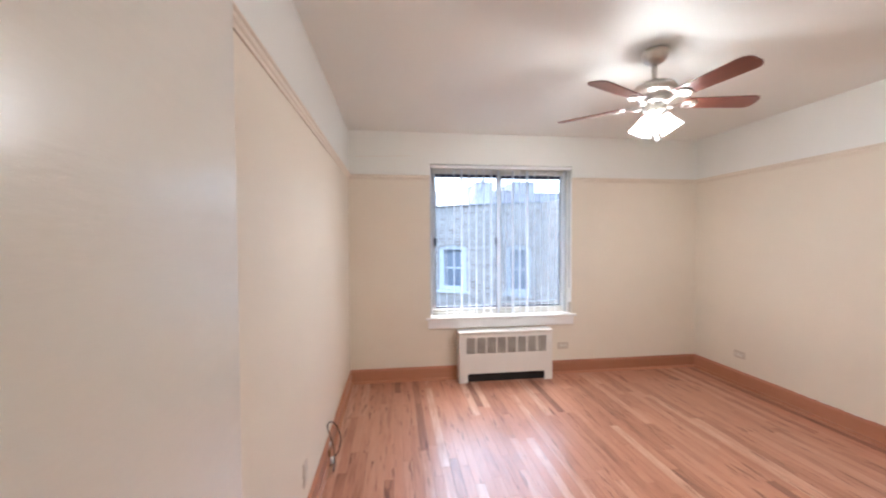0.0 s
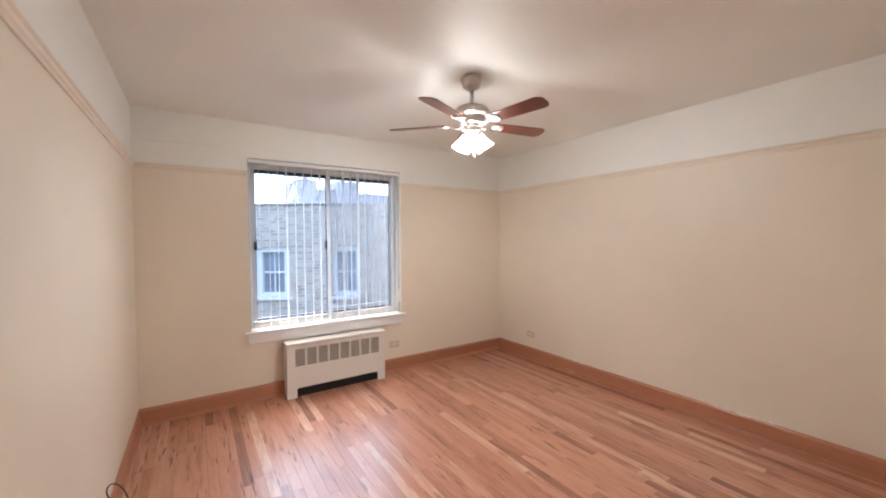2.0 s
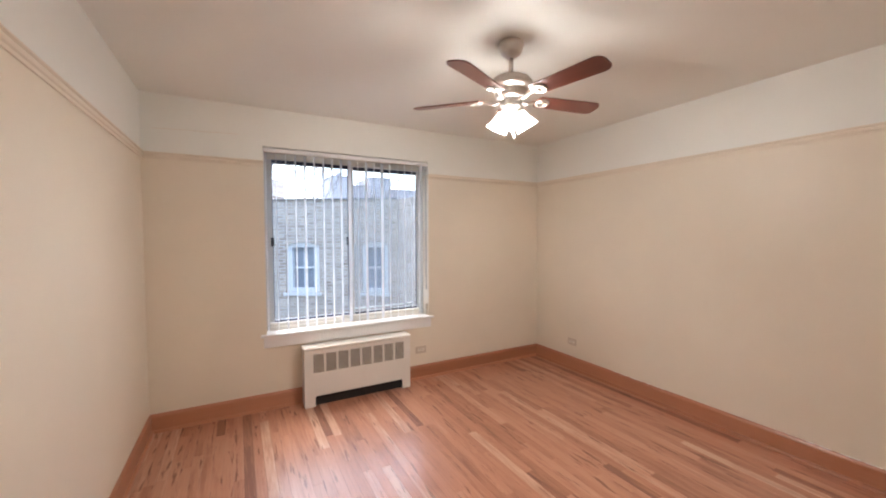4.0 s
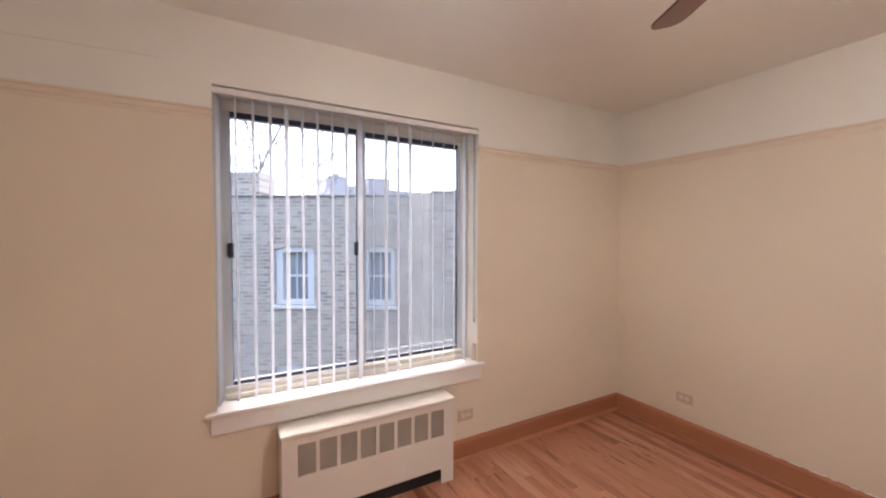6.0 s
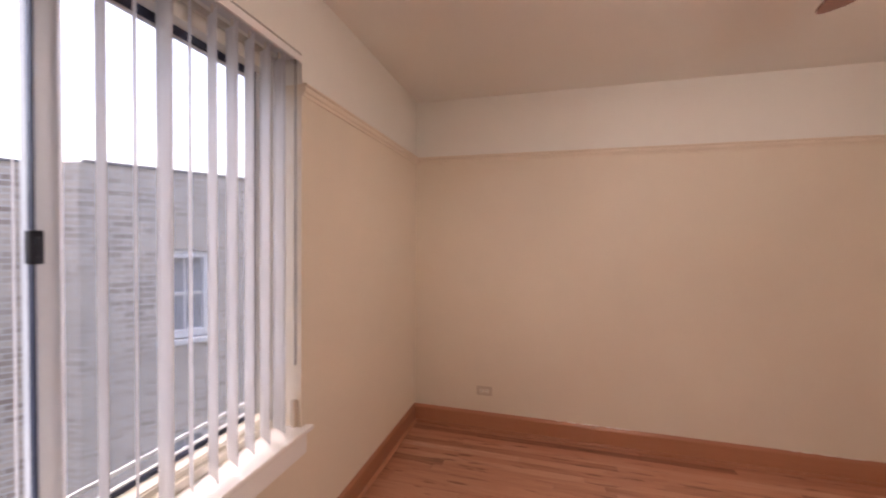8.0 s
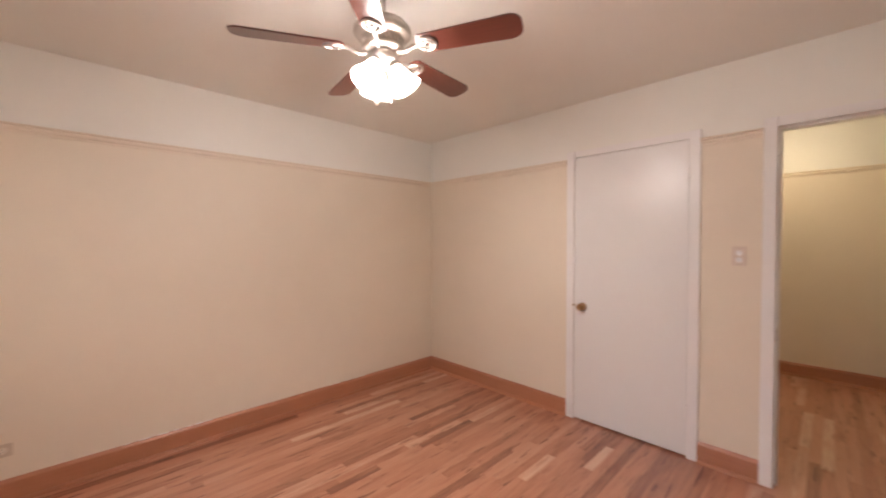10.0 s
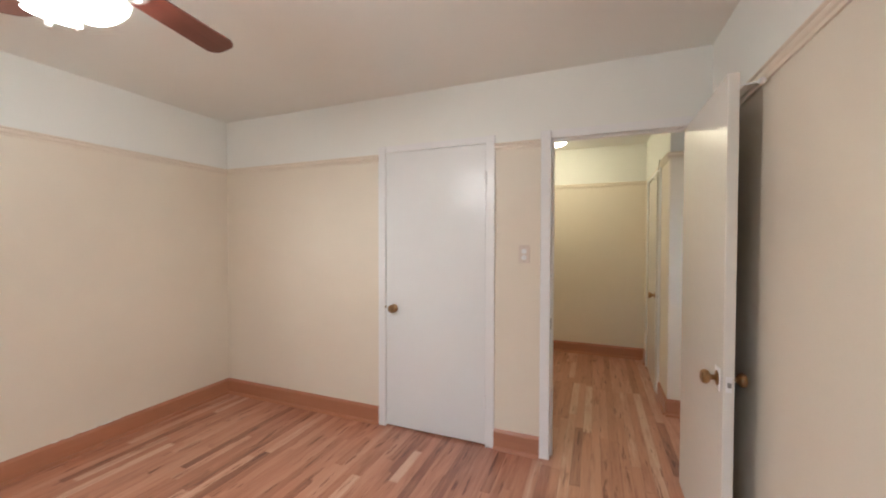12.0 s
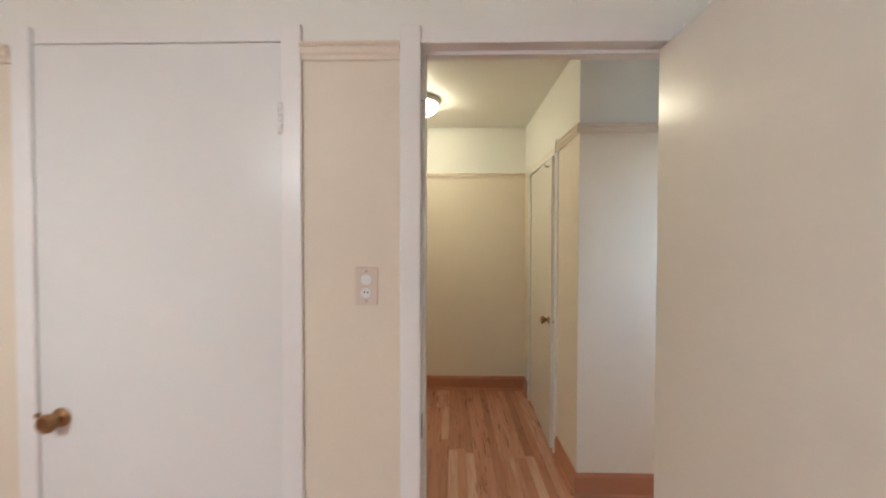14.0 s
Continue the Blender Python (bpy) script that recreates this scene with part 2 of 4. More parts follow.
def add_box(bm, a, b, bevel=0.0, seg=2, mi=0):
    r = bmesh.ops.create_cube(bm, size=1.0)
    for v in r["verts"]:
        v.co = Vector([(a[i] + b[i]) / 2 + v.co[i] * (b[i] - a[i]) for i in range(3)])
    fs = {f for v in r["verts"] for f in v.link_faces}
    for f in fs:
        f.material_index = mi
    if bevel:
        es = list({e for v in r["verts"] for e in v.link_edges})
        bmesh.ops.bevel(bm, geom=es, offset=bevel, segments=seg, profile=0.5, affect="EDGES")


def box(a, b, bevel=0.0, seg=2):
    bm = bmesh.new()
    add_box(bm, a, b, bevel, seg)
    return bm


def add_lathe(bm, prof, seg=32, m=Matrix(), smooth=True):
    """A turned body: prof is (radius, height) from one end to the other, about the local z axis, placed by m."""
    rings = []
    for r, z in prof:
        rings.append([bm.verts.new(m @ Vector((max(r, 1e-4) * math.cos(2 * math.pi * i / seg), max(r, 1e-4) * math.sin(2 * math.pi * i / seg), z))) for i in range(seg)])
    for p, q in zip(rings, rings[1:]):
        for i in range(seg):
            f = bm.faces.new((p[i], p[(i + 1) % seg], q[(i + 1) % seg], q[i]))
            f.smooth = smooth
    for ring in (rings[0], rings[-1]):
        try:
            bm.faces.new(ring)
        except ValueError:
            pass


def lathe(prof, seg=32, m=Matrix()):
    bm = bmesh.new()
    add_lathe(bm, prof, seg, m)
    return bm


def add_tube(bm, pts, r, seg=8):
    """A round rod through pts; r is one radius or one for each point."""
    rs = r if isinstance(r, (list, tuple)) else [r] * len(pts)
    pts = [Vector(p) for p in pts]
    rings = []
    side = None
    for i, p in enumerate(pts):
        d = (pts[min(i + 1, len(pts) - 1)] - pts[max(i - 1, 0)]).normalized()
        if side is None:
            side = d.orthogonal().normalized()
        side = (side - d * side.dot(d)).normalized()
        up = d.cross(side)
        rings.append([bm.verts.new(p + rs[i] * (math.cos(2 * math.pi * k / seg) * side + math.sin(2 * math.pi * k / seg) * up)) for k in range(seg)])
    for a, b in zip(rings, rings[1:]):
        for k in range(seg):
            f = bm.faces.new((a[k], a[(k + 1) % seg], b[(k + 1) % seg], b[k]))
            f.smooth = True
    bm.faces.new(rings[0]), bm.faces.new(rings[-1])


def tube(pts, r, seg=8):
    bm = bmesh.new()
    add_tube(bm, pts, r, seg)
    return bm


def smooth_path(pts, steps=8):
    """Points on a rounded line through pts."""
    pts = [Vector(p) for p in pts]
    out = []
    for i in range(len(pts) - 1):
        p0, p1, p2, p3 = pts[max(i - 1, 0)], pts[i], pts[i + 1], pts[min(i + 2, len(pts) - 1)]
        for k in range(steps):
            t = k / steps
            out.append(0.5 * (2 * p1 + (p2 - p0) * t + (2 * p0 - 5 * p1 + 4 * p2 - p3) * t * t + (3 * p1 - p0 - 3 * p2 + p3) * t ** 3))
    return out + [pts[-1]]


def extrude_profile(prof, start, end, inward):
    """A moulding: prof is (depth, height) pairs; it runs from start to end and stands out along inward."""
    bm = bmesh.new()
    s, e, n = Vector(start), Vector(end), Vector(inward)
    a = [bm.verts.new(s + n * d + Vector((0, 0, h))) for d, h in prof]
    b = [bm.verts.new(e + n * d + Vector((0, 0, h))) for d, h in prof]
    k = len(prof)
    for i in range(k):
        bm.faces.new((a[i], a[(i + 1) % k], b[(i + 1) % k], b[i]))
    bm.faces.new(a), bm.faces.new(b)
    return bm


# ---- the room: measures ----
XL, XR, YB, YF, H = -0.84, 2.85, -0.36, 3.30, 2.455
RAIL_Z = 2.03
HALL_Y, HALL_X0, HALL_X1, HALL_H, JOG_Y, WEST_X = -2.87, -0.80, 1.0, 2.53, -1.345, -2.6
WX0, WX1, WZ0, WZ1 = -0.055, 1.425, 0.60, 2.15
DX0, DX1, DZ = -0.768, 0.003, 2.033
CX0, CX1, CZ = 0.424, 1.19, 2.04


def wall(name, boxes, label, split=RAIL_Z):
    """A wall of solid blocks, cream up to the rail and white above it."""
    bm = bmesh.new()
    for a, b in boxes:
        if a[2] < split < b[2]:
            add_box(bm, a, (b[0], b[1], split), mi=0)
            add_box(bm, (a[0], a[1], split), b, mi=1)
        else:
            add_box(bm, a, b, mi=0 if b[2] <= split else 1)
    return tagged(link(name, bm, [CREAM, WHITE]), label, "wall", kind="structure")


T = 0.24
wall("wall_north", [((XL - T, YF, 0), (WX0, YF + T, H)), ((WX1, YF, 0), (XR + T, YF + T, H)), ((WX0, YF, 0), (WX1, YF + T, WZ0)), ((WX0, YF, WZ1), (WX1, YF + T, H))], "cream painted wall with white frieze round the window")
wall("wall_east", [((XR, YB - 0.10, 0), (XR + T, YF, H))], "long cream painted wall with white frieze")
wall("wall_west", [((XL - T, YB - 0.10, 0), (XL, YF, H))], "cream painted wall behind the open door")
wall("wall_south", [((XL, YB - 0.10, 0), (DX0 - 0.02, YB, H)), ((DX1 + 0.02, YB - 0.10, 0), (CX0 - 0.008, YB, H)), ((CX1 + 0.008, YB - 0.10, 0), (XR, YB, H)),
                    ((DX0 - 0.02, YB - 0.10, DZ + 0.02), (DX1 + 0.02, YB, H)), ((CX0 - 0.008, YB - 0.10, CZ + 0.012), (CX1 + 0.008, YB, H)), ((CX0 - 0.008, YB - 0.10, 0), (CX1 + 0.008, YB - 0.055, CZ + 0.012))],
     "cream painted wall with closet door and doorway")
tagged(link("ceiling", box((XL - T, YB - 0.10, H), (XR + T, YF + T, H + 0.15)), WHITE), "white painted plaster bedroom ceiling", "ceiling", kind="structure")
HR = 2.09
wall("hall_wall_south", [((HALL_X0 - 0.15, HALL_Y - 0.15, 0), (HALL_X1 + 0.15, HALL_Y, HALL_H))], "cream hall end wall with picture rail", HR)
wall("hall_wall_east", [((HALL_X1, HALL_Y, 0), (HALL_X1 + 0.15, YB - 0.10, HALL_H))], "cream painted hall side wall", HR)
HD0, HD1 = -2.62, -1.80
wall("hall_wall_west", [((HALL_X0 - 0.12, HALL_Y, 0), (HALL_X0, HD0, HALL_H)), ((HALL_X0 - 0.12, HD1, 0), (HALL_X0, JOG_Y, HALL_H)), ((HALL_X0 - 0.12, HD0, 2.03), (HALL_X0, HD1, HALL_H))], "cream hall wall with a narrow white door", HR)
wall("hall_wall_jog", [((WEST_X, JOG_Y - 0.12, 0), (HALL_X0 - 0.12, JOG_Y, HALL_H))], "pale wall of the side passage in daylight", HR)
PW0, PW1 = -2.35, -1.45
wall("hall_wall_far_west", [((WEST_X - 0.15, JOG_Y - 0.12, 0), (WEST_X, YB - 0.10, HALL_H))], "plain pale end wall of the side passage", HR)
wall("hall_wall_north", [((WEST_X - 0.15, YB - 0.10, 0), (PW0, YB + 0.10, HALL_H)), ((PW1, YB - 0.10, 0), (XL - T, YB + 0.10, HALL_H)), ((PW0, YB - 0.10, 0), (PW1, YB + 0.10, 1.3)), ((PW0, YB - 0.10, 2.1), (PW1, YB + 0.10, HALL_H)), ((XL - T, YB - 0.10, H), (HALL_X1 + 0.15, YB, HALL_H + 0.1))], "passage wall with a daylight window opening", HR)
tagged(link("hall_ceiling", box((WEST_X - 0.15, HALL_Y - 0.15, HALL_H), (HALL_X1 + 0.15, YB - 0.10, HALL_H + 0.15)), WHITE), "white painted hall ceiling", "ceiling", kind="structure")
tagged(link("hall_closet_back", box((HALL_X0 - 0.7, HALL_Y, 0), (HALL_X0 - 0.66, JOG_Y - 0.12, HALL_H)), CREAM), "plain closet back wall behind the hall door", "wall", kind="structure")
tagged(link("subfloor", box((WEST_X - 0.15, HALL_Y - 0.15, -0.2), (XR + T, YF + T, -0.019)), DARK), "dark subfloor under the oak boards", "floor", kind="structure")

# ---- picture rail, baseboards, trim ----
RAIL_PROF = [(0, -0.046), (0.008, -0.046), (0.010, -0.034), (0.017, -0.028), (0.019, -0.017), (0.015, -0.010), (0.024, -0.004), (0.023, 0.002), (0.012, 0.004), (0, 0.004)]


def picture_rail(start, end, inward, z=RAIL_Z):
    s, e = (*start, z), (*end, z)
    return tagged(link("trim", extrude_profile(RAIL_PROF, s, e, (*inward, 0)), RAIL), "tan cream wooden picture rail moulding", "picture rail", kind="structure")


picture_rail((XL, YF), (WX0 + 0.0, YF), (0, -1))
picture_rail((WX1, YF), (XR, YF), (0, -1))
picture_rail((XR, YF), (XR, YB), (-1, 0))
picture_rail((XR, YB), (1.256, YB), (0, 1))
picture_rail((0.364, YB), (0.066, YB), (0, 1))
picture_rail((XL, YB), (XL, YF), (1, 0))
picture_rail((HALL_X0, HALL_Y), (HALL_X1, HALL_Y), (0, 1), HR)
picture_rail((HALL_X0, HD1 + 0.05), (HALL_X0, JOG_Y), (1, 0), HR)
picture_rail((HALL_X0 + 0.02, JOG_Y), (WEST_X, JOG_Y), (0, 1), HR)

BASE_PROF = [(0, 0), (0.014, 0), (0.014, 0.112), (0.011, 0.121), (0.006, 0.128), (0.004, 0.134), (0, 0.134)]
SHOE_PROF = [(0.014, 0), (0.030, 0), (0.029, 0.007), (0.025, 0.014), (0.019, 0.018), (0.014, 0.019)]


def baseboard(start, end, inward):
    m = BASE_X if abs(start[0] - end[0]) > abs(start[1] - end[1]) else BASE_Y
    ob = tagged(link("baseboard", extrude_profile(BASE_PROF, (*start, 0), (*end, 0), (*inward, 0)), m), "orange-brown stained wooden baseboard with shoe moulding", "baseboard", kind="structure")
    part("shoe_moulding", extrude_profile(SHOE_PROF, (*start, 0), (*end, 0), (*inward, 0)), m, ob)


baseboard((XL, YF), (0.225, YF), (0, -1))
baseboard((1.135, YF), (XR, YF), (0, -1))
baseboard((XR, YF), (XR, YB), (-1, 0))
baseboard((XR, YB), (1.256, YB), (0, 1))
baseboard((0.364, YB), (0.066, YB), (0, 1))
baseboard((XL, YB), (XL, YF), (1, 0))
baseboard((HALL_X0, HALL_Y), (HALL_X1, HALL_Y), (0, 1))
baseboard((HALL_X0, HALL_Y), (HALL_X0, HD0 - 0.055), (1, 0))
baseboard((HALL_X0, HD1 + 0.055), (HALL_X0, JOG_Y), (1, 0))
baseboard((HALL_X0 + 0.014, JOG_Y), (WEST_X, JOG_Y), (0, 1))


rs = random.Random(8)
for y0, y1 in ((0.50, 0.86), (1.76, 2.24)):
    bm = bmesh.new()
    y = y0
    while y < y1:
        ln = rs.uniform(0.02, 0.09)
        add_box(bm, (XR - 0.0075, y, 0.1335), (XR - 0.0005, min(y + ln, y1), 0.1352 + rs.uniform(0, 0.002)))
        y += ln + rs.uniform(0.004, 0.05)
    tagged(link("paint_drips", bm, WHITE), "white paint drips along the baseboard's top edge", "paint drips", kind="structure")


def casing(x0, x1, top, label):
    """Flat painted boards round a doorway in the south wall."""
    t = thing("trim", (0, 0, 0), label, "door casing", kind="structure")
    for a, b in ((x0 - 0.062, x0 - 0.001), (x1 + 0.001, x1 + 0.062)):
        part("casing_board", box((a, YB, 0), (b, YB + 0.014, top + 0.05), 0.003), TRIM, t)
    part("casing_head", box((x0 - 0.001, YB, top + 0.002), (x1 + 0.001, YB + 0.003, top + 0.05), 0.0), TRIM, t)
    return t


casing(CX0, CX1, CZ, "flat white casing round the closet door")
fr = casing(DX0, DX1, DZ, "flat white casing and jamb of the doorway")
for a, b in ((DX0 - 0.02, DX0), (DX1, DX1 + 0.02)):
    part("jamb", box((a, YB - 0.11, 0), (b, YB + 0.004, DZ + 0.02)), TRIM, fr)
part("jamb_head", box((DX0, YB - 0.11, DZ), (DX1, YB + 0.004, DZ + 0.02)), TRIM, fr)
for a, b in ((DX0, DX0 + 0.012), (DX1 - 0.012, DX1)):
    part("door_stop", box((a, YB - 0.085, 0), (b, YB - 0.045, DZ), 0.002), TRIM, fr)
part("door_stop", box((DX0 + 0.012, YB - 0.085, DZ - 0.012), (DX1 - 0.012, YB - 0.045, DZ), 0.002), TRIM, fr)
part("strike_plate", box((DX1 - 0.003, YB - 0.036, 0.83), (DX1 + 0.001, YB - 0.012, 0.9), 0.001), STEEL, fr)
part("screw_hole", lathe([(0.004, 0), (0.004, 0.002)], 10, pose(DX1 - 0.001, YB - 0.02, 1.87, 0, -90, 0)), BLACK, fr)

# ---- doors ----
KNOB = [(0.011, 0.0), (0.011, 0.020), (0.015, 0.026), (0.024, 0.031), (0.0285, 0.039), (0.029, 0.046), (0.026, 0.053), (0.020, 0.0565), (0.019, 0.0555), (0.011, 0.058), (0.010, 0.057), (0.0, 0.0585)]
ROSE = [(0.030, 0.0), (0.030, 0.003), (0.026, 0.006), (0.015, 0.008), (0.012, 0.012)]


def knob(parent, m):
    k = part("knob", lathe(KNOB, 28, m), BRASS, parent, "worn antique brass round knob")
    return k


def hinge(parent, x, y, z):
    bm = bmesh.new()
    for i in range(5):
        add_lathe(bm, [(0.0065, 0), (0.008, 0.001), (0.008, 0.0165), (0.0065, 0.0175)], 12, pose(x, y, z - 0.045 + i * 0.018))
    add_lathe(bm, [(0.004, 0), (0.006, 0.002), (0.003, 0.006)], 10, pose(x, y, z + 0.045))
    add_box(bm, (x - 0.012, y - 0.008, z - 0.045), (x + 0.012, y - 0.004, z + 0.045), 0.001)
    part("hinge", bm, TRIM, parent, "white painted butt hinge")


cd = thing("door_1", (0, 0, 0), "closed flush white closet door with brass knob", "door", kind="structure")
part("leaf", box((CX0 + 0.001, YB - 0.030, 0.014), (CX1 - 0.001, YB + 0.006, CZ - 0.002), 0.002), DOOR, cd)
part("rosette", lathe(ROSE, 24, pose(1.120, YB + 0.006, 0.893, -90, 0, 0)), BRASS, cd)
knob(cd, pose(1.120, YB + 0.006, 0.893, -90, 0, 0))
part("latch", box((CX1 - 0.004, YB - 0.0, 0.892), (CX1 + 0.006, YB + 0.018, 0.907), 0.002), BRASS, cd)
hinge(cd, CX0 - 0.001, YB + 0.012, 1.81)
hinge(cd, CX0 - 0.001, YB + 0.012, 0.30)

LY0, LY1, LX0, LX1 = -0.384, 0.372, -0.752, -0.715
bd = thing("door_2", (0, 0, 0), "open flush off-white bedroom door with brass knobs", "door", kind="structure")
part("leaf", box((LX0, LY0, 0.012), (LX1, LY1, 2.020), 0.0025), DOOR_CREAM, bd)
for m in (pose(LX1, 0.305, 0.848, 0, 90, 0), pose(LX0, 0.305, 0.848, 0, -90, 0)):
    part("rosette", lathe(ROSE, 24, m), BRASS, bd)
    knob(bd, m)
part("escutcheon", box((LX1 - 0.001, 0.275, 0.803), (LX1 + 0.003, 0.337, 0.893), 0.0012), TRIM, bd, "white painted escutcheon plate")
part("latch_plate", box((LX0 + 0.008, LY1 - 0.001, 0.815), (LX1 - 0.008, LY1 + 0.0015, 0.875), 0.0005), TRIM, bd)
part("latch_bolt", box((LX0 + 0.012, LY1, 0.834), (LX1 - 0.013, LY1 + 0.009, 0.852), 0.002), STEEL, bd, "dull steel latch bolt")
for z in (0.25, 1.78):
    hinge(bd, LX0 - 0.003, LY0 + 0.006, z)
hk = thing("door_hook", (LX0 - 0.02, 0.372, 1.975), "small white painted hook holding the door to the rail", "hook")
part("rod", tube([(0.03, -0.02, 0.0), (-0.02, 0.0, 0.0), (-0.05, 0.012, 0.0)], 0.004), TRIM, hk)
part("knob", lathe([(0.003, -0.013), (0.010, -0.009), (0.013, 0), (0.010, 0.009), (0.003, 0.013)], 16, pose(-0.042, 0.01, 0, 0, 90, 0)), TRIM, hk)

hdoor = thing("door_3", (HALL_X0 - 0.002, HD0 + 0.008, 0), "white hall closet door standing slightly ajar", "door", kind="structure", turn=-2.2)
part("leaf", box((-0.035, 0, 0.016), (0.0, 0.80, 2.02), 0.0025), DOOR_CREAM, hdoor)
part("rosette", lathe(ROSE, 20, pose(0.0, 0.735, 0.89, 0, 90, 0)), BRASS, hdoor)
knob(hdoor, pose(0.0, 0.735, 0.89, 0, 90, 0))
part("latch_bolt", box((-0.024, 0.80, 0.88), (-0.012, 0.808, 0.9), 0.002), STEEL, hdoor)
ht = thing("trim", (0, 0, 0), "narrow white casing of the hall door", "door casing", kind="structure")
for a, b in ((HD0 - 0.05, HD0), (HD1, HD1 + 0.05)):
    part("casing_board", box((HALL_X0, a, 0), (HALL_X0 + 0.012, b, 2.06), 0.002), TRIM, ht)
part("casing_head", box((HALL_X0, HD0, 2.03), (HALL_X0 + 0.012, HD1, 2.06), 0.002), TRIM, ht)
hk2 = thing("coat_hook", (HALL_X0 + 0.012, HD1 - 0.12, 1.97), "small tarnished hook above the hall door", "hook")
part("arm", tube([(0, 0, 0), (0.03, 0, 0), (0.045, 0.0, 0.012)], 0.004), STEEL, hk2)
part("bar", tube([(0.012, -0.04, 0), (0.012, 0.05, 0)], 0.003), STEEL, hk2)
hk3 = thing("rail_hook", (HALL_X0 + 0.014, HD1 + 0.08, HR - 0.02), "small picture hook hung over the hall rail", "hook")
part("hook", tube(smooth_path([(-0.006, 0, 0.03), (0.01, 0, 0.036), (0.014, 0, 0.01), (0.016, 0, -0.04), (0.024, 0, -0.045)]), 0.003), STEEL, hk3)

# ---- window ----
win = thing("window_1", (0, 0, 0), "white and grey metal sliding window with insect screen", "window", kind="structure")
FY0, FY1 = 3.430, 3.515
FXL, FXR = -0.020, 1.392
part("window_frame", box((WX0, FY0, WZ0 + 0.02), (FXL, FY1, WZ1), 0.003), ALU, win)
part("window_frame", box((FXR, FY0, WZ0 + 0.02), (WX1, FY1, WZ1), 0.003), ALU, win)
headbm = bmesh.new()
add_box(headbm, (FXL, FY0, 2.074), (FXR, FY1, WZ1), 0.003)
add_box(headbm, (FXL, FY0 - 0.010, 2.122), (FXR, FY0, WZ1), 0.002)
part("window_frame", headbm, VINYL, win)
sillbm = bmesh.new()
add_box(sillbm, (FXL, FY0, WZ0 + 0.02), (FXR, FY1, 0.676), 0.002)
add_box(sillbm, (FXL, FY0 - 0.022, WZ0 + 0.02), (FXR, FY0, 0.650), 0.003)
add_box(sillbm, (FXL, FY0 - 0.006, 0.662), (FXR, FY0, 0.670), 0.002)
part("window_track", sillbm, VINYL, win, "beige lower track of the sliding window")


def sash(name, x0, x1, y, left, right, low, label):
    s = part(name, box((x0, y, low), (x0 + left, y + 0.028, 2.074), 0.002), ALU, win, label)
    part("stile", box((x1 - right, y, low), (x1, y + 0.028, 2.074), 0.002), ALU, s)
    for z0, z1 in ((low, low + 0.016), (2.046, 2.074)):
        part("rail", box((x0 + left, y + 0.002, z0), (x1 - right, y + 0.026, z1), 0.001), GASKET, s)
    for z0, z1 in ((low + 0.016, low + 0.020), (2.040, 2.046)):
        part("bead", box((x0 + left, y + 0.008, z0), (x1 - right, y + 0.024, z1), 0.001), ALU, s)
    for a, b in ((x0 + left, x0 + left + 0.004), (x1 - right - 0.004, x1 - right)):
        part("gasket", box((a, y + 0.004, low + 0.020), (b, y + 0.022, 2.040)), GASKET, s)
    g = part("pane", box((x0 + left + 0.005, y + 0.012, low + 0.020), (x1 - right - 0.005, y + 0.016, 2.040)), GLASS, s)
    g.visible_shadow = False
    return s


sash("sash", FXL, 0.712, FY0 + 0.008, 0.034, 0.050, 0.684, "inner sliding sash of the window")
sash("sash", 0.668, FXR, FY0 + 0.046, 0.050, 0.018, 0.676, "outer fixed sash of the window")
sc = part("insect_screen", box((0.732, FY1 + 0.004, 0.676), (1.36, FY1 + 0.006, 2.074)), SCREEN, win, "grey insect screen over one half")
part("screen_bar", box((0.715, FY1 + 0.001, 0.676), (0.733, FY1 + 0.010, 2.074), 0.002), ALU, win)
part("screen_bar", box((0.733, FY1 + 0.001, 0.715), (1.36, FY1 + 0.010, 0.728), 0.002), ALU, win)
for x in (0.012, 0.655):
    lt = part("latch", box((x - 0.014, FY0 - 0.010, 1.338), (x + 0.012, FY0 + 0.009, 1.414), 0.003), BLACK, win, "black plastic sash latch")
    part("thumb_tab", box((x - 0.004, FY0 - 0.016, 1.354), (x + 0.003, FY0 - 0.009, 1.398), 0.002), BLACK, lt)

stool = tagged(link("window_sill", box((-0.105, YF - 0.034, 0.600), (1.468, FY0 - 0.022, 0.620), 0.005, 3), TRIM), "white painted wooden window stool with horns", "window sill", kind="structure")
for v in stool.data.vertices:
    if v.co.y > YF:
        v.co.x = min(max(v.co.x, WX0 + 0.001), WX1 - 0.001)
tagged(link("trim", box((-0.080, YF - 0.017, 0.511), (1.442, YF, 0.5995), 0.004), TRIM), "white painted apron board below the window", "window apron", kind="structure")

rc0 = random.Random(3)
crack = [(-0.77 + 0.06 * k, YF - 0.0005, 2.205 + 0.0022 * k + rc0.uniform(-0.002, 0.002)) for k in range(10)]
tagged(link("plaster_crack", tube(smooth_path(crack, 3), 0.0016, 6), RAIL), "hairline settled crack across the white frieze", "crack", kind="structure")

# ---- vertical blind ----
vb = thing("vertical_blind", (0.685, 3.343, 2.10), "white vertical blind with narrow open vinyl slats", "blind")
part("valance", box((-0.738, -0.052, 0.007), (0.732, -0.045, 0.036), 0.002), TRIM, vb)
for x in (-0.734, 0.728):
    part("valance_return", box((x - 0.003, -0.045, 0.007), (x + 0.003, 0.0, 0.036), 0.001), TRIM, vb)
part("headrail", box((-0.728, -0.020, 0.022), (0.722, 0.022, 0.047), 0.003), ALU, vb)
rng = random.Random(5)
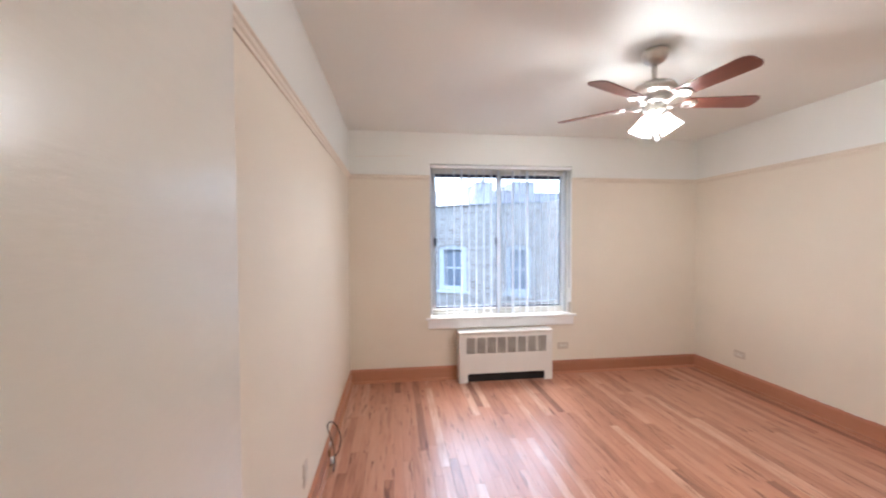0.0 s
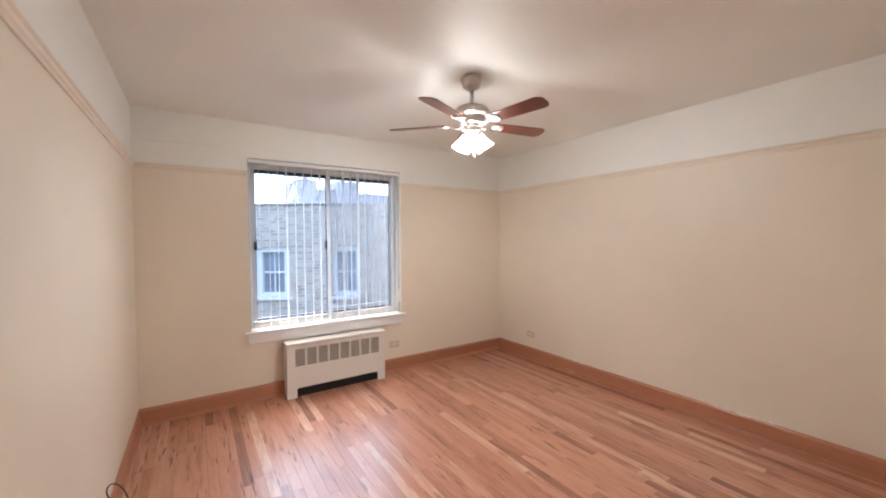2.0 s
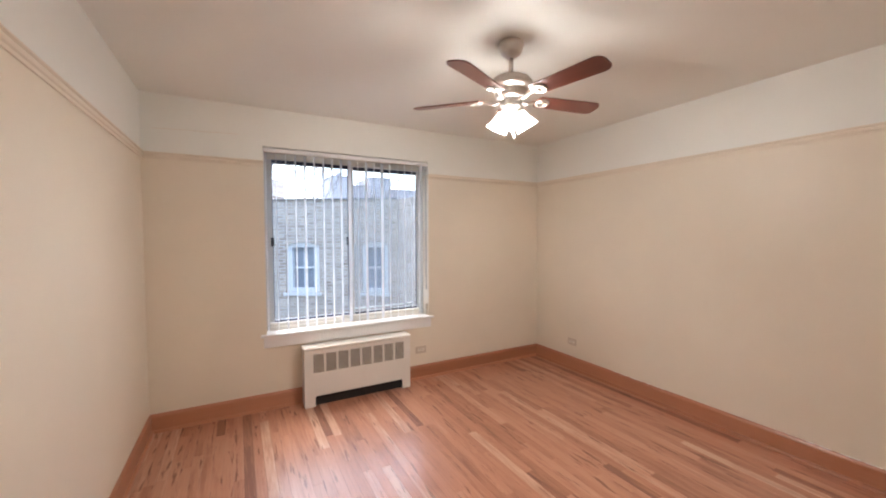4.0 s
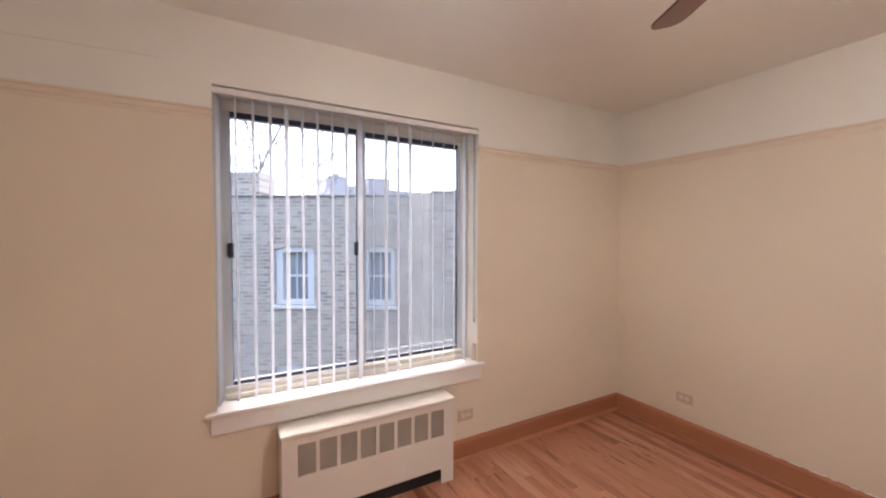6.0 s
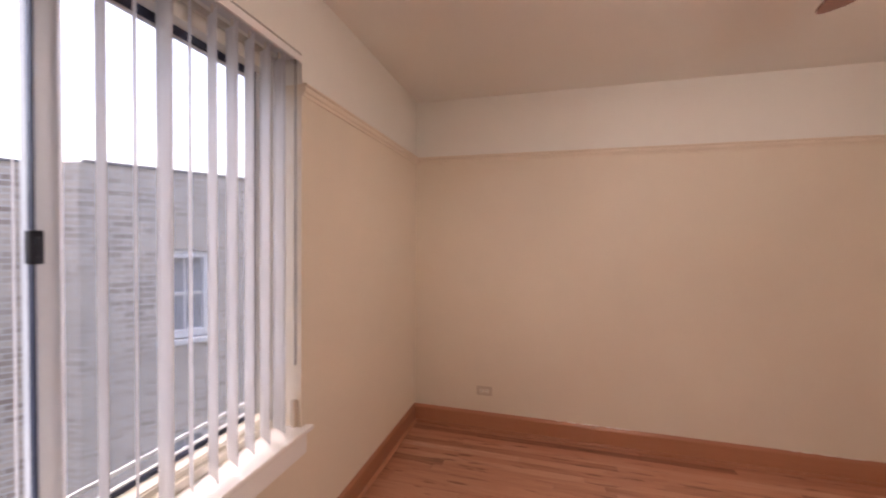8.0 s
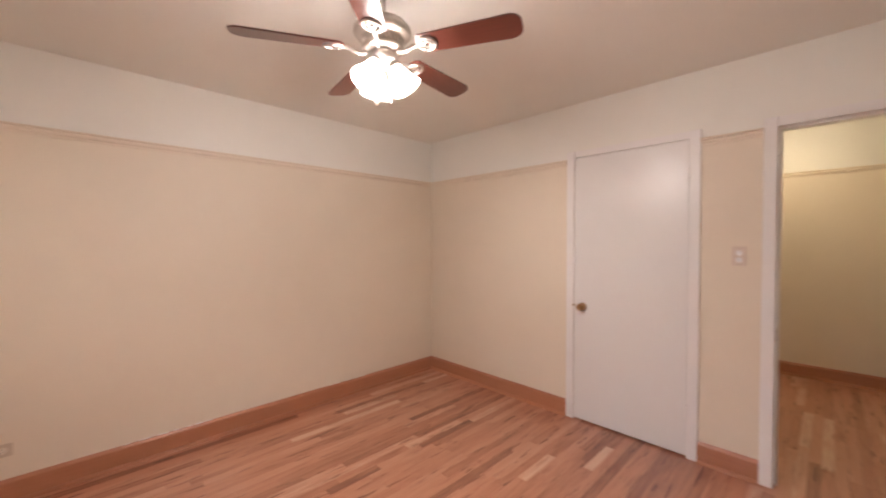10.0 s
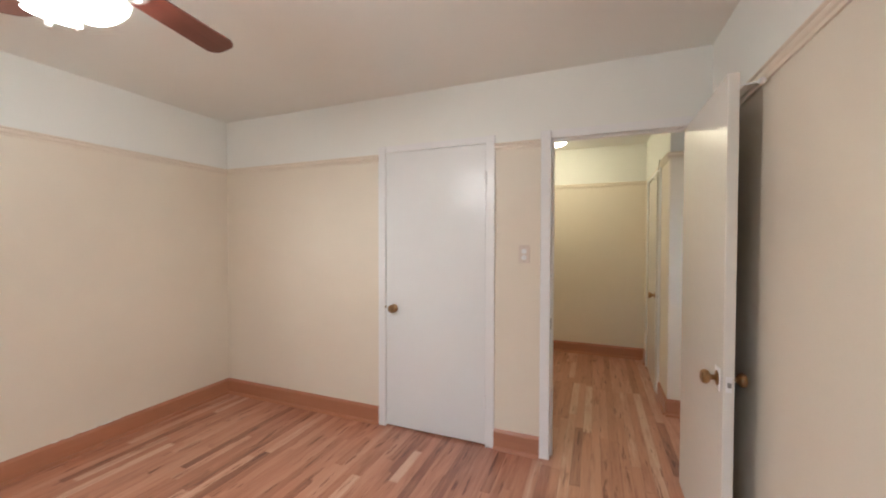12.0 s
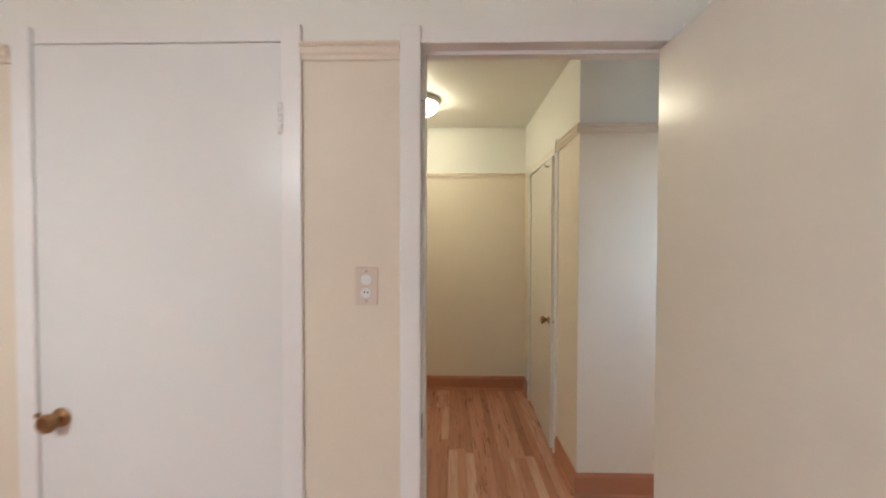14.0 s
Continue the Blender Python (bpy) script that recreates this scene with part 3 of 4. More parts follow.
# how far each slat is turned from square to the wall, in degrees
TURNS = (11, 7, 10.5, 14, 20, 17, 19, 20.5, 25, 33, 20, 31, 14, 35, 26, 23, 27, 27, 21)
for i, turned in enumerate(TURNS):
    x = -0.722 + i * 0.0767
    tw = radians(rng.uniform(-2.5, 2.5))
    a = radians(turned) - tw / 2
    bm = bmesh.new()
    w, n, top, bot = 0.0445, 5, 0.003, -1.462 + rng.uniform(-0.006, 0.004)
    grid = []
    for k in range(7):
        f = k / 6
        z = top + (bot - top) * f
        aa = a + tw * f
        row = []
        for j in range(n):
            u = -1 + 2 * j / (n - 1)
            c = 0.0025 * (1 - u * u)
            row.append(bm.verts.new((x + u * w * math.sin(aa) + c * math.cos(aa), u * w * math.cos(aa) - c * math.sin(aa), z)))
        grid.append(row)
    for p, q in zip(grid, grid[1:]):
        for j in range(n - 1):
            bm.faces.new((p[j], p[j + 1], q[j + 1], q[j])).smooth = True
    bmesh.ops.solidify(bm, geom=bm.faces[:], thickness=0.0012)
    s = part("slat", bm, SLAT, vb)
    part("carrier_stem", tube([(x, 0, 0.024), (x, 0, 0.0)], 0.0035, 6), IVORY, s)
part("pull_cord", tube(smooth_path([(0.712, -0.030, 0.02), (0.711, -0.032, -0.6), (0.711, -0.033, -1.16), (0.716, -0.033, -1.19), (0.721, -0.033, -1.16), (0.722, -0.032, -0.6), (0.722, -0.030, 0.02)], 8), 0.0022, 6), STEEL, vb, "thin grey looped control cord")
part("cord_guide", box((0.717, -0.030, -1.472), (0.735, -0.006, -1.36), 0.004), PLATE, vb, "tan plastic cord guide")

# ---- radiator cover ----
RX0, RX1, RY = 0.209, 1.152, 3.150
rc = thing("radiator_cover", ((RX0 + RX1) / 2, 3.23, 0), "cream enamelled metal radiator cover with eight grilles", "radiator cover")
hw, fy, by = (RX1 - RX0) / 2, RY - 3.23, 3.284 - 3.23
gx0, gx1, gz0, gz1 = -0.400, 0.408, 0.282, 0.440
th = 0.006
TOP = 0.474
pitch = (gx1 - gx0 + 0.017) / 8
cols = [-hw, gx0]
for i in range(8):
    cols += [gx0 + i * pitch + pitch - 0.017, gx0 + (i + 1) * pitch] if i < 7 else [gx1]
cols = sorted(set(cols + [-hw + 0.084, hw - 0.080, hw]))
levels = [0.0, 0.088, gz0, gz1, TOP]
fp = bmesh.new()
corner = {(x, z): fp.verts.new((x, fy, z)) for x in cols for z in levels}
for x0, x1 in zip(cols, cols[1:]):
    for z0, z1 in zip(levels, levels[1:]):
        xc, zc = (x0 + x1) / 2, (z0 + z1) / 2
        in_grille = gz0 < zc < gz1 and gx0 < xc < gx1 and (xc - gx0) % pitch < pitch - 0.017
        in_foot_gap = zc < 0.088 and -hw + 0.084 < xc < hw - 0.080
        if not in_grille and not in_foot_gap:
            fp.faces.new([corner[k] for k in ((x0, z0), (x1, z0), (x1, z1), (x0, z1))])
for v in [v for v in fp.verts if not v.link_faces]:
    fp.verts.remove(v)
out = bmesh.ops.extrude_face_region(fp, geom=fp.faces[:])
for v in out["geom"]:
    if isinstance(v, bmesh.types.BMVert):
        v.co.y += th
part("front_panel", fp, ENAMEL, rc)
for sx, cx in ((1, -hw + 0.084), (-1, hw - 0.080)):
    arc = [Vector((cx, fy, 0.088))] + [Vector((cx + sx * 0.016 * (1 - math.sin(t * math.pi / 12)), fy, 0.088 - 0.016 * (1 - math.cos(t * math.pi / 12)))) for t in range(7)]
    fb = bmesh.new()
    va = [fb.verts.new(p) for p in arc]
    vb2 = [fb.verts.new(p + Vector((0, th, 0))) for p in arc]
    fb.faces.new(va), fb.faces.new(vb2)
    for i in range(len(arc)):
        fb.faces.new((va[i], va[(i + 1) % len(arc)], vb2[(i + 1) % len(arc)], vb2[i]))
    part("corner_fillet", fb, ENAMEL, rc)
for a, b in ((-hw, -hw + th), (hw - th, hw)):
    part("side_panel", box((a, fy + th, 0.0), (b, by, TOP), 0.001), ENAMEL, rc)
part("top_panel", box((-hw - 0.007, fy - 0.012, TOP + 0.004), (hw + 0.007, by, 0.502), 0.009, 4), ENAMEL, rc)
for i in range(8):
    x = gx0 + i * pitch
    bm = bmesh.new()
    for k in range(15):
        z = gz0 + 0.001 + k * 0.0105
        add_box(bm, (x, fy + 0.003, z), (x + pitch - 0.017, fy + 0.006, z + 0.0048))
    g = part("grille", bm, GREY, rc, "fine grey louvred metal grille")
# black sheet standing in for the shade inside the cover
part("shade_backing", box((-hw + th, fy + 0.032, 0.0), (hw - th, fy + 0.036, TOP + 0.003)), DARK, rc)

# ---- ceiling fan ----
FX, FYC = 1.055, 1.545
fan = thing("ceiling_fan", (FX, FYC, H - 0.008), "brushed nickel ceiling fan with five cherry blades", "ceiling fan")
part("canopy", lathe([(0.0, 0.008), (0.060, 0.008), (0.066, 0.002), (0.068, -0.006), (0.066, -0.016), (0.062, -0.024), (0.056, -0.045), (0.046, -0.058), (0.030, -0.066), (0.024, -0.074), (0.018, -0.076), (0.0, -0.076)], 36), NICKEL, fan)
part("downrod", lathe([(0.0125, -0.07), (0.0125, -0.165)], 20), NICKEL, fan)
part("motor_housing", lathe([(0.013, -0.150), (0.022, -0.154), (0.030, -0.166), (0.060, -0.172), (0.095, -0.186), (0.112, -0.205), (0.114, -0.222), (0.106, -0.234), (0.088, -0.240), (0.080, -0.246), (0.079, -0.272), (0.083, -0.276), (0.083, -0.286), (0.070, -0.294), (0.0, -0.296)], 48), NICKEL, fan)
vent = bmesh.new()
for i in range(28):
    m = Matrix.Rotation(2 * math.pi * i / 28, 4, "Z")
    add_tube(vent, [m @ Vector((0.0805, 0, -0.249)), m @ Vector((0.0805, 0, -0.270))], 0.0035, 6)
part("vent_ribs", vent, NICKEL, fan)
part("switch_housing", lathe([(0.0, -0.296), (0.050, -0.296), (0.058, -0.304), (0.060, -0.318), (0.054, -0.334), (0.040, -0.342), (0.030, -0.350), (0.018, -0.362), (0.0, -0.366)], 36), NICKEL, fan)
BZ = -0.287


def blade_mesh():
    bm = bmesh.new()
    out = []
    r0, r1, w0, w1 = 0.165, 0.552, 0.047, 0.058
    steps = 14
    for i in range(steps + 1):
        f = i / steps
        out.append((r0 + (r1 - 0.045 - r0) * f, w0 + (w1 - w0) * f))
    for i in range(1, 7):
        t = i / 6 * math.pi / 2
        out.append((r1 - 0.045 + 0.045 * math.sin(t), w1 - 0.040 * (1 - math.cos(t))))
    rim = [(x, y) for x, y in out] + [(x, -y) for x, y in reversed(out)]
    rim = [(r0 - 0.014, w0 * 0.55)] + rim + [(r0 - 0.014, -w0 * 0.55)]
    top = [bm.verts.new((x, y, 0.003)) for x, y in rim]
    bot = [bm.verts.new((x, y, -0.003)) for x, y in rim]
    bm.faces.new(top), bm.faces.new(bot)
    k = len(rim)
    for i in range(k):
        bm.faces.new((top[i], top[(i + 1) % k], bot[(i + 1) % k], bot[i]))
    return bm


def iron_mesh():
    bm = bmesh.new()
    add_tube(bm, smooth_path([(0.062, 0, -0.012), (0.085, 0.0, -0.020), (0.110, 0.0, -0.016), (0.135, 0, -0.006), (0.160, 0, -0.005)], 5), 0.008, 8)
    pts = [(0.190 + 0.034 * math.cos(2 * math.pi * k / 22), 0.034 * math.sin(2 * math.pi * k / 22), -0.007) for k in range(23)]
    add_tube(bm, pts, 0.0065, 6)
    pts = [(0.195 + 0.014 * math.cos(2 * math.pi * k / 14), 0.014 * math.sin(2 * math.pi * k / 14), -0.007) for k in range(15)]
    add_tube(bm, pts, 0.0045, 6)
    add_box(bm, (0.155, -0.006, -0.010), (0.185, 0.006, -0.004), 0.002)
    for y in (-0.022, 0.022):
        add_lathe(bm, [(0.004, 0), (0.009, 0.002), (0.009, 0.006), (0.004, 0.008)], 10, pose(0.172, y, -0.014))
    return bm


first_blade = first_iron = None
for k in range(5):
    ang = 62 + 72 * k
    mb = Matrix.Translation((0, 0, BZ)) @ Matrix.Rotation(radians(ang), 4, "Z") @ Matrix.Rotation(radians(-12), 4, "X")
    if k == 0:
        first_iron = ob = part("blade_iron", iron_mesh(), NICKEL, fan, "scrolled nickel blade arm")
        first_blade = blade = part("blade", blade_mesh(), CHERRY, fan, "glossy cherry wood fan blade")
    else:
        ob, blade = new("blade_iron", first_iron.data), new("blade", first_blade.data)
        ob.parent = blade.parent = fan
        ob["label"], blade["label"] = "scrolled nickel blade arm", "glossy cherry wood fan blade"
    ob.matrix_basis = mb
    blade.matrix_basis = mb

SHADE_PROF = [(0.024, 0.0), (0.030, 0.006), (0.034, 0.022), (0.040, 0.045), (0.050, 0.070), (0.058, 0.088), (0.067, 0.104), (0.065, 0.105), (0.055, 0.090), (0.046, 0.070), (0.036, 0.045), (0.029, 0.022), (0.022, 0.008)]
SHADE_PROF = [(r * 0.90, z * 0.95) for r, z in SHADE_PROF]
for k in range(3):
    ang = 105 + 120 * k
    m = Matrix.Rotation(radians(ang), 4, "Z") @ Matrix.Translation((0.043, 0, -0.352)) @ Matrix.Rotation(radians(180 - 33), 4, "Y")
    arm = bmesh.new()
    z = Matrix.Rotation(radians(ang), 4, "Z")
    add_tube(arm, [z @ p for p in smooth_path([(0.030, 0, -0.318), (0.048, 0, -0.316), (0.056, 0, -0.330), (0.051, 0, -0.350)], 5)], 0.008, 10)
    add_lathe(arm, [(0.010, -0.016), (0.024, -0.010), (0.028, 0.0), (0.028, 0.008), (0.020, 0.010)], 20, m)
    la = part("lamp_arm", arm, NICKEL, fan, "curved nickel lamp arm and socket cup")
    part("shade", lathe(SHADE_PROF, 28, m), SHADE, la, "lit frosted white bell glass shade")
    part("bulb", lathe([(0.0, 0.066), (0.009, 0.068), (0.013, 0.074), (0.015, 0.082), (0.013, 0.090), (0.008, 0.095), (0.0, 0.096)], 18, m), BULB, la)
    # the base's wide collar is added to keep steep light off the ceiling
    part("bulb_base_baffle", lathe([(0.0, 0.004), (0.012, 0.006), (0.014, 0.030), (0.020, 0.050), (0.034, 0.0600), (0.034, 0.0615), (0.010, 0.0625), (0.010, 0.0650), (0.0, 0.0655)], 18, m), IVORY, la, "white plastic bulb base with added light-blocking collar")
for ang, ln in ((20, 0.138), (250, 0.132)):
    x, y = 0.03 * math.cos(radians(ang)), 0.03 * math.sin(radians(ang))
    c = part("pull_chain", tube([(x, y, -0.36), (x, y, -0.36 - ln + 0.03)], 0.0014, 6), NICKEL, fan)
    part("fob", lathe([(0.002, 0.012), (0.0055, 0.006), (0.0065, -0.012), (0.005, -0.02), (0.001, -0.022)], 12, pose(x, y, -0.36 - ln + 0.02)), NICKEL, c)

# ---- outlets, switch ----


def outlet(loc, turn, label, upright=False):
    """A duplex outlet; its plate faces local -y."""
    t = thing("wall_outlet", loc, label, "outlet", "wall outlets", turn=turn)
    sx, sz = (0.035, 0.0575) if upright else (0.0575, 0.035)
    part("plate", box((-sx, -0.006, -sz), (sx, 0, sz), 0.003), PLATE, t)
    for d in (-0.02, 0.02):
        ox, oz = (0, d) if upright else (d, 0)
        bm = lathe([(0.0165, 0), (0.0165, 0.003), (0.015, 0.0035)], 24, pose(ox, -0.005, oz, 90, 0, 0))
        s = part("socket", bm, IVORY, t)
        for e in (-0.006, 0.006):
            a = (ox + e, oz) if upright else (ox, oz + e)
            part("slot", box((a[0] - 0.0012 - (0 if upright else 0.003), -0.0092, a[1] - 0.0012 - (0.003 if upright else 0)), (a[0] + 0.0012 + (0 if upright else 0.003), -0.008, a[1] + 0.0012 + (0.003 if upright else 0))), BLACK, s)
    part("screw", lathe([(0.003, 0), (0.003, 0.001)], 10, pose(0, -0.006, 0, 90, 0, 0)), STEEL, t)
    return t


outlet((1.332, YF, 0.288), 0, "beige duplex outlet on the wall beside the radiator")
outlet((XR, 2.752, 0.290), -90, "beige duplex outlet low on the long wall")
outlet((XL, 1.42, 0.285), 90, "beige upright outlet on the wall behind the door", True)

sw = thing("light_switch", (0.168, YB, 1.305), "ivory wall plate with switch above outlet socket", "light switch", turn=180)
part("plate", box((-0.035, -0.006, -0.0575), (0.035, 0, 0.0575), 0.003), SWITCHPLATE, sw)
for z in (-0.020, 0.020):
    s = part("socket", lathe([(0.0165, 0), (0.0165, 0.004), (0.0145, 0.005)], 24, pose(0, -0.005, z, 90, 0, 0)), TRIM, sw)
    if z > 0:
        part("toggle", box((-0.011, -0.014, z - 0.004), (0.006, -0.009, z + 0.004), 0.002), TRIM, s)
    else:
        for e in (-0.005, 0.005):
            part("slot", box((e - 0.001, -0.0112, z - 0.001), (e + 0.001, -0.0095, z + 0.006)), BLACK, s)
for z in (-0.045, 0.045):
    part("screw", lathe([(0.003, 0), (0.003, 0.001)], 10, pose(0, -0.006, z, 90, 0, 0)), STEEL, sw)

# ---- loose cable by the wall ----
cb = thing("loose_cable", (XL + 0.03, 2.10, 0), "dark loose cable loop with white plug by baseboard", "cable")
part("cord", tube(smooth_path([(0.03, -0.22, 0.005), (0.022, -0.14, 0.012), (0.016, -0.12, 0.09), (-0.010, -0.12, 0.185), (-0.021, -0.12, 0.232), (-0.004, -0.12, 0.260), (0.030, -0.12, 0.238), (0.058, -0.12, 0.165), (0.048, -0.12, 0.085), (0.020, -0.12, 0.03), (0.0, -0.15, 0.006), (-0.008, -0.24, 0.006)], 10), 0.0034), BLACK, cb)
part("cord", tube(smooth_path([(-0.012, -0.115, 0.055), (0.004, -0.14, 0.03), (0.012, -0.20, 0.006), (0.0, -0.30, 0.005)], 8), 0.003), BRASS, cb, "brown thin cord")
part("plug", box((0.004, -0.175, 0.02), (0.022, -0.145, 0.055), 0.005), TRIM, cb, "white plastic plug")
part("plug", box((-0.026, -0.13, 0.045), (-0.004, -0.10, 0.080), 0.004), BRASS, cb, "brown plastic plug")
part("plug", box((-0.024, -0.095, 0.085), (-0.008, -0.07, 0.11), 0.004), TRIM, cb, "white plastic plug")

# ---- hall lamp ----
hl = thing("hall_ceiling_light", (0.15, -2.15, HALL_H), "lit frosted dome ceiling light with nickel ring", "ceiling light")
part("ring", lathe([(0.0, 0.0), (0.150, 0.0), (0.156, -0.008), (0.152, -0.024), (0.142, -0.036), (0.132, -0.040)], 40), NICKEL, hl)
part("dome", lathe([(0.134, -0.034), (0.128, -0.062), (0.108, -0.090), (0.076, -0.110), (0.038, -0.121), (0.0, -0.124)], 36), DOME, hl)
part("finial", lathe([(0.010, -0.122), (0.012, -0.130), (0.005, -0.140), (0.0, -0.142)], 14), NICKEL, hl)

# ---- outside: the building across the alley ----
tagged(link("ground", box((-300, YF + 0.9, -6.6), (300, 400, -6.5)), ASPHALT), "dark asphalt alley ground far below", "ground", kind="structure")
bl = thing("brick_building", (0, 10.205, -6.5), "buff brick apartment building with white framed windows", "building", turn=-31.2)
# windows: start and end along the wall, depth of the wall's face, top; the bay stands forward of the main wall
STOREY, WH, PARAPET, BAY = 2.47, 1.22, 8.77, -0.60
WINS = [(s0, s1, y, 7.76 - STOREY * k) for s0, s1, y in ((0.884, 1.709, 0.0), (2.752, 3.38, 0.0), (4.88, 5.46, BAY), (7.0, 7.6, BAY), (-1.6, -0.8, 0.0)) for k in range(3)]


def wall_run(x0, x1, y, depth):
    """A stretch of masonry with holes for the windows that lie in its face."""
    mine = [w for w in WINS if abs(w[2] - y) < 0.01]
    xs = sorted({x0, x1} | {q for w in mine for q in w[:2]})
    zs = sorted({0.0, PARAPET} | {q for w in mine for q in (w[3], w[3] - WH)})
    bm = bmesh.new()
    for a, b in zip(xs, xs[1:]):
        for c, d in zip(zs, zs[1:]):
            if not any(w[0] < (a + b) / 2 < w[1] and w[3] - WH < (c + d) / 2 < w[3] for w in mine):
                add_box(bm, (a, y, c), (b, y + 0.3, d))
    add_box(bm, (x0, y + 0.3, 0), (x1, y + depth, PARAPET - 0.35))
    return bm


part("wall", wall_run(-13, 3.64, 0.0, 9.0), BRICK, bl)
part("wall", wall_run(4.13, 9.5, BAY, 9.0), BRICK, bl)
cant = bmesh.new()
low = [cant.verts.new((x, y, 0)) for x, y in ((3.64, 0.002), (4.128, BAY), (4.128, 2.0), (3.64, 2.0))]
high = [cant.verts.new(v.co + Vector((0, 0, PARAPET))) for v in low]
cant.faces.new(low), cant.faces.new(high)
for i in range(4):
    cant.faces.new((low[i], low[(i + 1) % 4], high[(i + 1) % 4], high[i]))
part("wall", cant, BRICK, bl)
part("coping", box((-13, -0.03, PARAPET), (3.62, 0.36, PARAPET + 0.035), 0.01), STONE, bl)
part("coping", box((4.15, BAY - 0.03, PARAPET), (9.5, BAY + 0.36, PARAPET + 0.035), 0.01), STONE, bl)
part("chimney", box((-0.55, 0.31, PARAPET - 0.34), (0.42, 1.0, PARAPET + 0.57), 0.01), BRICK, bl)
part("roof_vent", box((4.55, 0.3, PARAPET - 0.36), (4.95, 0.7, PARAPET + 0.17), 0.01), STONE, bl)


def arch_corners(x0, x1, z0, z1):
    """Brick filling between a flat opening head and a shallow arch under it."""
    bm = bmesh.new()
    cut = [(x0 + (x1 - x0) * k / 12, z0 + (z1 - 0.002 - z0) * (1 - (k / 6 - 1) ** 2)) for k in range(13)]
    for (a, c), (b, d) in zip(cut, cut[1:]):
        v = [bm.verts.new(q) for q in ((a, 0, c), (b, 0, d), (b, 0, z1), (a, 0, z1), (a, 0.048, c), (b, 0.048, d), (b, 0.048, z1), (a, 0.048, z1))]
        for q in ((0, 1, 2, 3), (4, 5, 6, 7), (0, 1, 5, 4)):
            bm.faces.new([v[i] for i in q])
    return bm


for x0, x1, face, z1 in WINS:
    z0, side = z1 - WH, 0.15 if x1 - x0 > 0.7 else 0.085

    def at(a, b, bevel=0.006):
        return box((a[0], face + a[1], a[2]), (b[0], face + b[1], b[2]), bevel)

    w = part("window", at((x0, 0.05, z0), (x0 + side, 0.2, z1)), OUTWHITE, bl, "white framed sash window")
    arch = arch_corners(x0, x1, z1 - 0.08, z1)
    bmesh.ops.translate(arch, verts=arch.verts, vec=(0, face, 0))
    part("arch_brick", arch, BRICK, w)
    part("frame_side", at((x1 - side, 0.05, z0), (x1, 0.2, z1)), OUTWHITE, w)
    part("frame_head", at((x0 + side, 0.05, z1 - 0.13), (x1 - side, 0.2, z1)), OUTWHITE, w)
    part("frame_foot", at((x0 + side, 0.05, z0), (x1 - side, 0.2, z0 + 0.10)), OUTWHITE, w)
    part("sill", at((x0 - 0.05, -0.06, z0 - 0.07), (x1 + 0.05, 0.15, z0)), OUTWHITE, w)
    gz, gx = (z0 + 0.10 + z1 - 0.13) / 2, (x0 + x1) / 2
    part("meeting_rail", at((x0 + side, 0.12, gz - 0.022), (x1 - side, 0.18, gz + 0.022)), OUTWHITE, w)
    part("mullion", at((gx - 0.012, 0.12, z0 + 0.1), (gx + 0.012, 0.175, z1 - 0.13), 0.003), OUTWHITE, w)
    part("glass", at((x0 + side, 0.16, z0 + 0.1), (x1 - side, 0.19, z1 - 0.13), 0.0), OUTGLASS, w)

for (x0, x1, top, y, chim) in ((8.9, 10.9, 7.8, 42, 0.5), (10.9, 13.2, 7.0, 43, 0.0), (13.2, 15.7, 7.9, 42, 0.0), (15.7, 22.0, 6.9, 44, 0.0), (-14, 8.0, 5.4, 48, 0.0)):
    fb = thing("far_building", ((x0 + x1) / 2, y, -6.5), "hazy pinkish masonry building seen above the roofline", "building", "far buildings")
    h = (x1 - x0) / 2
    part("wall", box((-h, 0, 0), (h, 6, top + 6.5), 0.02), FAR, fb)
    part("roof_edge", box((-h - 0.04, -0.04, top + 6.5), (h + 0.04, 6.04, top + 6.6), 0.03), STONE, fb)
    if chim:
        part("chimney", box((-0.3, 1, top + 6.6), (0.3, 1.6, top + 6.6 + chim), 0.02), FAR, fb)


def bare_tree(loc, height, seed, label):
    r = random.Random(seed)
    t = thing("bare_tree", loc, label, "tree", "bare trees")
    trunk, limbs, twigs = bmesh.new(), bmesh.new(), bmesh.new()

    def grow(p, d, length, rad, level):
        pts, rs = [p], [rad]
        for i in range(4):
            d = (d + Vector((r.uniform(-1, 1), r.uniform(-1, 1), r.uniform(-0.4, 0.8))) * 0.22).normalized()
            p = p + d * length / 4
            pts.append(p)
            rs.append(rad * (1 - 0.13 * (i + 1)))
        add_tube(trunk if level == 0 else limbs if level < 3 else twigs, pts, rs, 8 if level < 2 else 5)
        if level < 5:
            for i in range(3 if level else 7):
                q = pts[r.choice((2, 3, 4))] if level else pts[2 + i % 3]
                nd = (d + Vector((r.uniform(-1, 1), r.uniform(-1, 1), r.uniform(-0.2, 0.6))) * 0.8).normalized()
                grow(q, nd, length * r.uniform(0.5, 0.72), max(rs[-1] * 0.66, 0.013), level + 1)

    grow(Vector((0, 0, 0)), Vector((0, 0, 1)), height * 0.52, height * 0.012, 0)
    part("trunk", trunk, BARK, t)
    part("limbs", limbs, BARK, t)
    part("twigs", twigs, BARK, t)


bare_tree((1.9, 21, -6.5), 17.0, 4, "bare grey winter tree behind the brick building")
bare_tree((6.4, 30, -6.5), 14.2, 9, "small bare winter tree far behind the roofline")

# ---- oak floor ----
BW, BT = 0.0572, 0.018
fl = thing("floor", (0, 0, 0), "narrow varnished red oak strip floor with varied tones", "floor", kind="structure")
